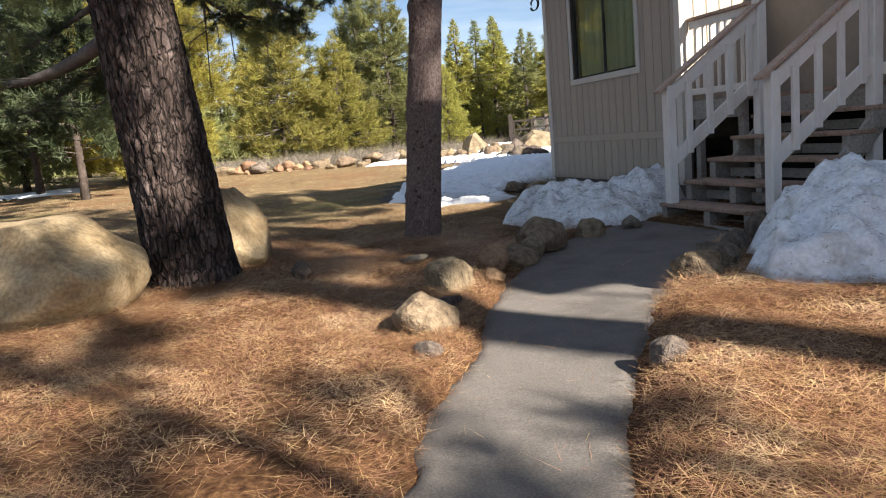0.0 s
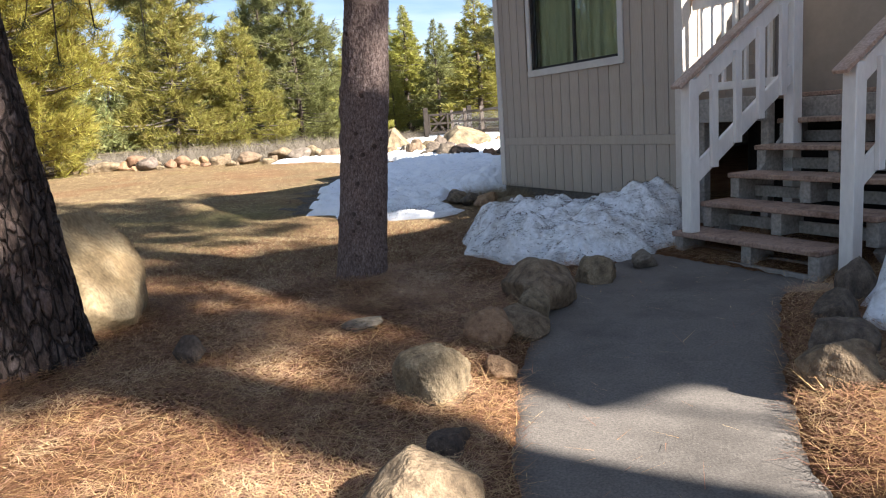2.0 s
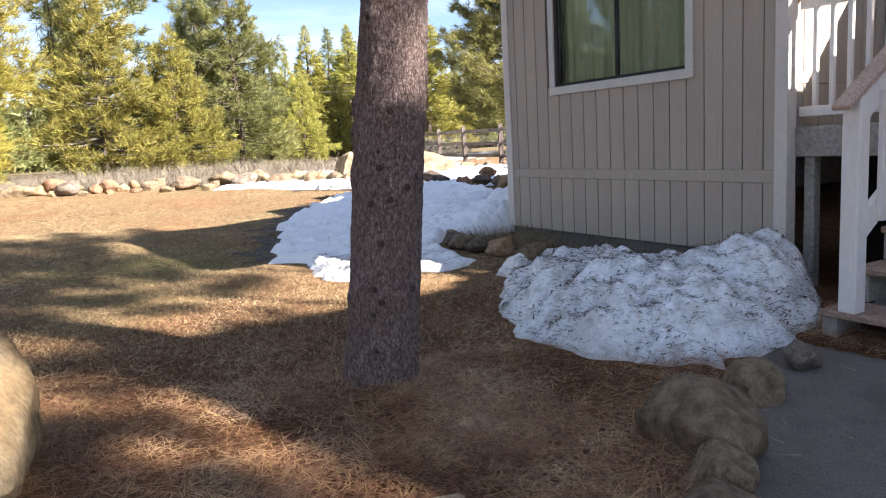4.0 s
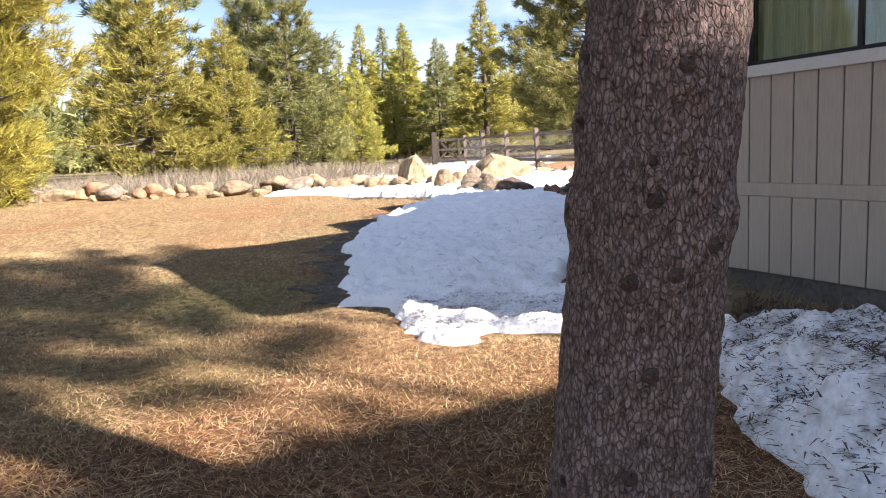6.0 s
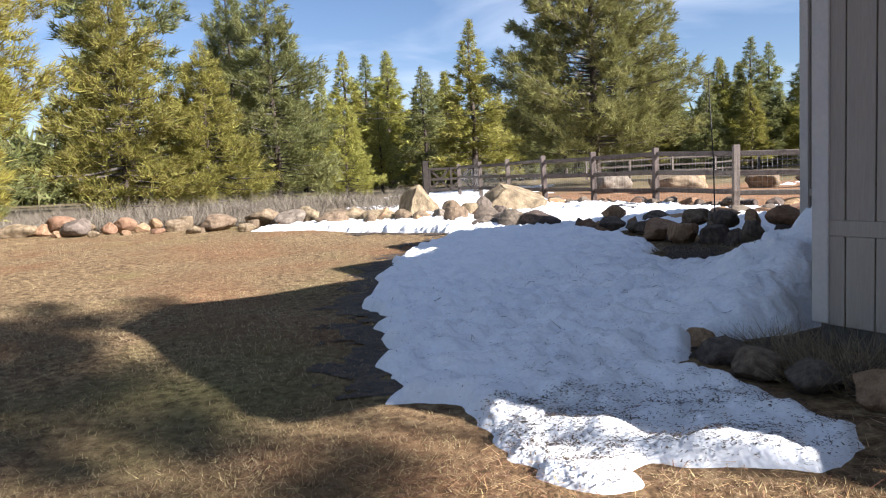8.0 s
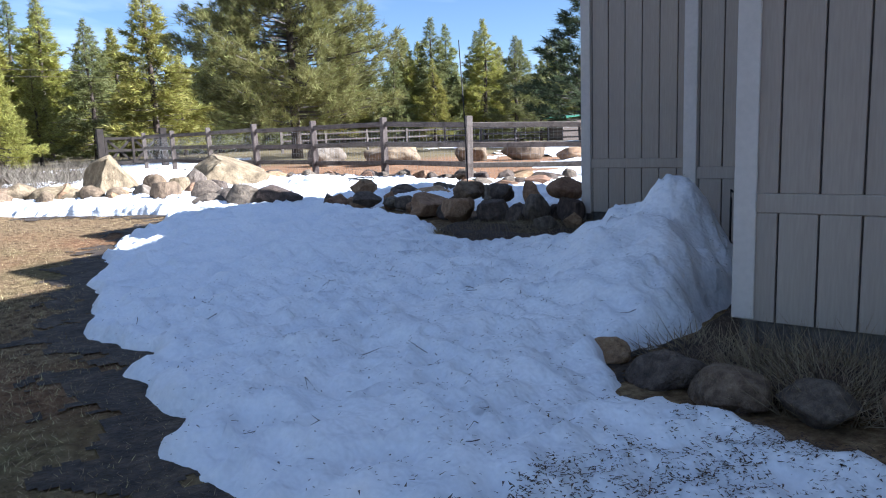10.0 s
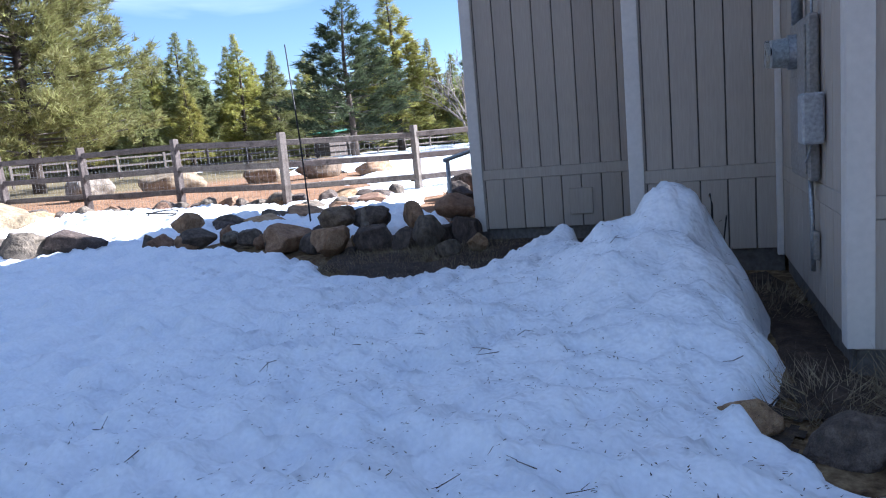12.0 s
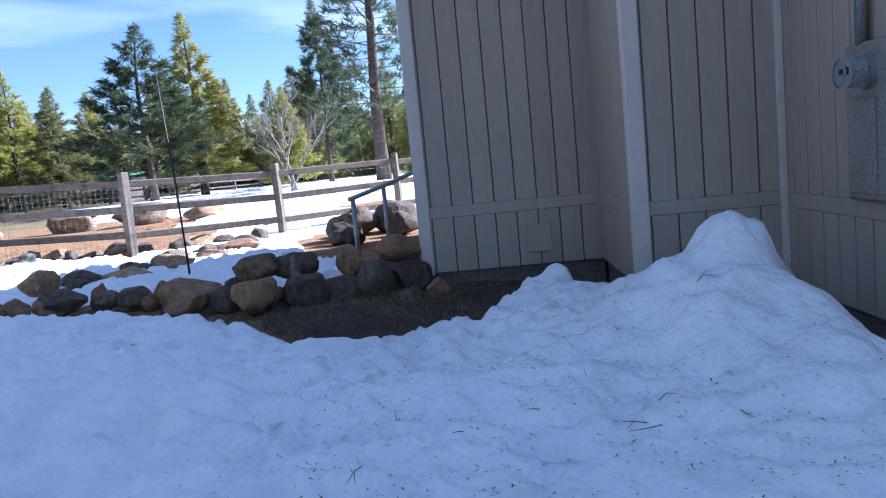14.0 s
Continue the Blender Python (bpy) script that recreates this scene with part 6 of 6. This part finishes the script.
def debris(ob, n, label, seed, length=0.07, width=0.006, box=None):
    rng = np.random.default_rng(seed)
    co = on_snow(ob)
    co = co[co[:, 2] > ground_z(co[:, 0], co[:, 1]) + 0.02]
    if box:
        co = co[(co[:, 0] > box[0]) & (co[:, 0] < box[1]) & (co[:, 1] > box[2]) & (co[:, 1] < box[3])]
    w = np.clip(0.6 + 0.4 * fbm(co[:, 0], co[:, 1], 0.5, 2, seed), 0.05, 1)
    p = co[rng.choice(len(co), n, p=w / w.sum())] + np.concatenate([rng.normal(0, 0.025, (n, 2)), np.full((n, 1), 0.006)], 1)
    a = rng.uniform(0, 6.28, n)
    l = length * rng.uniform(0.3, 1.4, n)
    d = np.stack([np.cos(a) * l, np.sin(a) * l, rng.uniform(-0.25, 0.3, n) * l], -1)
    s = np.stack([-np.sin(a), np.cos(a), np.zeros(n)], -1) * width * rng.uniform(0.6, 2.0, (n, 1))
    tagged(new("needle_debris", tri_mesh("needle_debris", np.stack([p - s, p + s, p + d], 1), M_DEBRIS)), label, "litter", kind="stuff")


debris(bpy.data.objects["snow_pile"], 11000, "dark needles and bark bits on the dirty snow", 131, 0.06, 0.0036)
debris(bpy.data.objects["snow_pile.001"], 2200, "needles and twigs on the shovelled snow", 132, 0.07, 0.0026)
debris(bpy.data.objects["snow_bank"], 4200, "scattered needles on the old snow", 133, 0.022, 0.0024, (-1.2, 4.2, 11.2, 17))

debris(bpy.data.objects["snow_bank"], 6500, "brown needles melting out of the snow's edge", 134, 0.024, 0.0028, (-1.2, 1.4, 11.2, 12.9))

# twigs on the snow
bank = on_snow(bpy.data.objects["snow_bank"])


def snow_top(x, y):
    return float(bank[np.argmin((bank[:, 0] - x) ** 2 + (bank[:, 1] - y) ** 2), 2])


def lying(points, lift=0.012):
    return [(x, y, snow_top(x, y) + lift) for x, y in points]


tw = random.Random(23)
twigs = []
for _ in range(44):
    x, y, a, l = tw.uniform(-0.7, 3.0), tw.uniform(12.9, 16.8), tw.uniform(0, 6.28), tw.uniform(0.05, 0.15)
    if float(poly_sd(np.array([x]), np.array([y]), SNOW_POLY)[0]) < 0.15:
        continue
    b = a + tw.uniform(-0.5, 0.5)
    mid_ = (x + math.cos(a) * l / 2, y + math.sin(a) * l / 2)
    end_ = (mid_[0] + math.cos(b) * l / 2, mid_[1] + math.sin(b) * l / 2)
    twigs.append((lying([(x, y), mid_, end_], 0.008), [0.0022, 0.0018, 0.001]))
    if tw.random() < 0.5:
        twigs.append((lying([mid_, (mid_[0] + math.cos(b + 0.8) * l * 0.3, mid_[1] + math.sin(b + 0.8) * l * 0.3)], 0.012), [0.0014, 0.0008]))
tagged(new("twigs", tubes_mesh("twigs", twigs, M_DEBRIS, 4)), "thin dark twigs scattered on the snow", "litter", kind="stuff")
# a loop of hose and a small ornament among the stones
hose = [(5.6 + 0.28 * math.cos(a) + 0.02 * k, 24.35 + 0.16 * math.sin(a), 0.72 + 0.12 * abs(math.sin(a / 2 + k))) for k in range(2) for a in np.linspace(0, 6.2, 14)]
tagged(new("hose_loop", tubes_mesh("hose_loop", [(hose, [0.014] * len(hose))], M_RUBBER, 6)), "loop of black garden hose lying on the snow", "hose")
orn = bmesh.new()
rings = [(0.045, 0.0), (0.05, 0.03), (0.035, 0.06), (0.04, 0.09), (0.03, 0.13), (0.033, 0.16), (0.016, 0.2)]
loops = [[orn.verts.new((r * math.cos(a * math.pi / 5), r * math.sin(a * math.pi / 5), z)) for a in range(10)] for r, z in rings]
for lo, hi in zip(loops, loops[1:]):
    for k in range(10):
        orn.faces.new((lo[k], lo[(k + 1) % 10], hi[(k + 1) % 10], hi[k]))
orn.faces.new(loops[-1])
orn.faces.new(loops[0][::-1])
me_o = bpy.data.meshes.new("garden_ornament")
orn.to_mesh(me_o)
orn.free()
me_o.materials.append(M_ROCK_GREY)
ornament = tagged(new("garden_ornament", me_o), "small weathered grey-green garden ornament on a rock", "ornament")
ornament.location = (4.16, 18.36, 0.8)

# thicket that closes the far woods
trng = np.random.default_rng(140)
tn = 9000
ta = np.radians(trng.uniform(-75, 85, tn))
td = trng.uniform(78, 112, tn)
tc = np.stack([td * np.sin(ta) + 2, td * np.cos(ta) + 4, 0.8 + 6.5 * trng.uniform(0, 1, tn) ** 1.4], -1)
tagged(new("far_woods", tri_mesh("far_woods", blades(tc, np.tile([0, 0, 0.3], (tn, 1)), 9, 1.5, 0.3, 0.8, trng), M_LEAF_G)), "dense green thicket of distant woods", "woods", kind="stuff")

# power line far behind the trees
tagged(new("power_line", tubes_mesh("power_line", [([(x, 50, 5.0 + k * 0.3 + 0.0008 * (x - 5) ** 2) for x in range(-6, 19, 4)], [0.011] * 7) for k in range(2)], M_LIMB, 3)), "thin power lines against the far woods", "power line")
shed = empty("shed", 47, 60.5, 0.85, label="small far shed with a green metal roof", category="shed")
part("wall", box_bm(-1.5, 1.5, -1, 1, -0.3, 1.9, 0), M_FENCE, shed)
part("roof", beam_bm((-1.9, 0, 2.0), (1.9, 0, 2.3), 2.8, 0.12), M_GREEN, shed, "green metal roof")
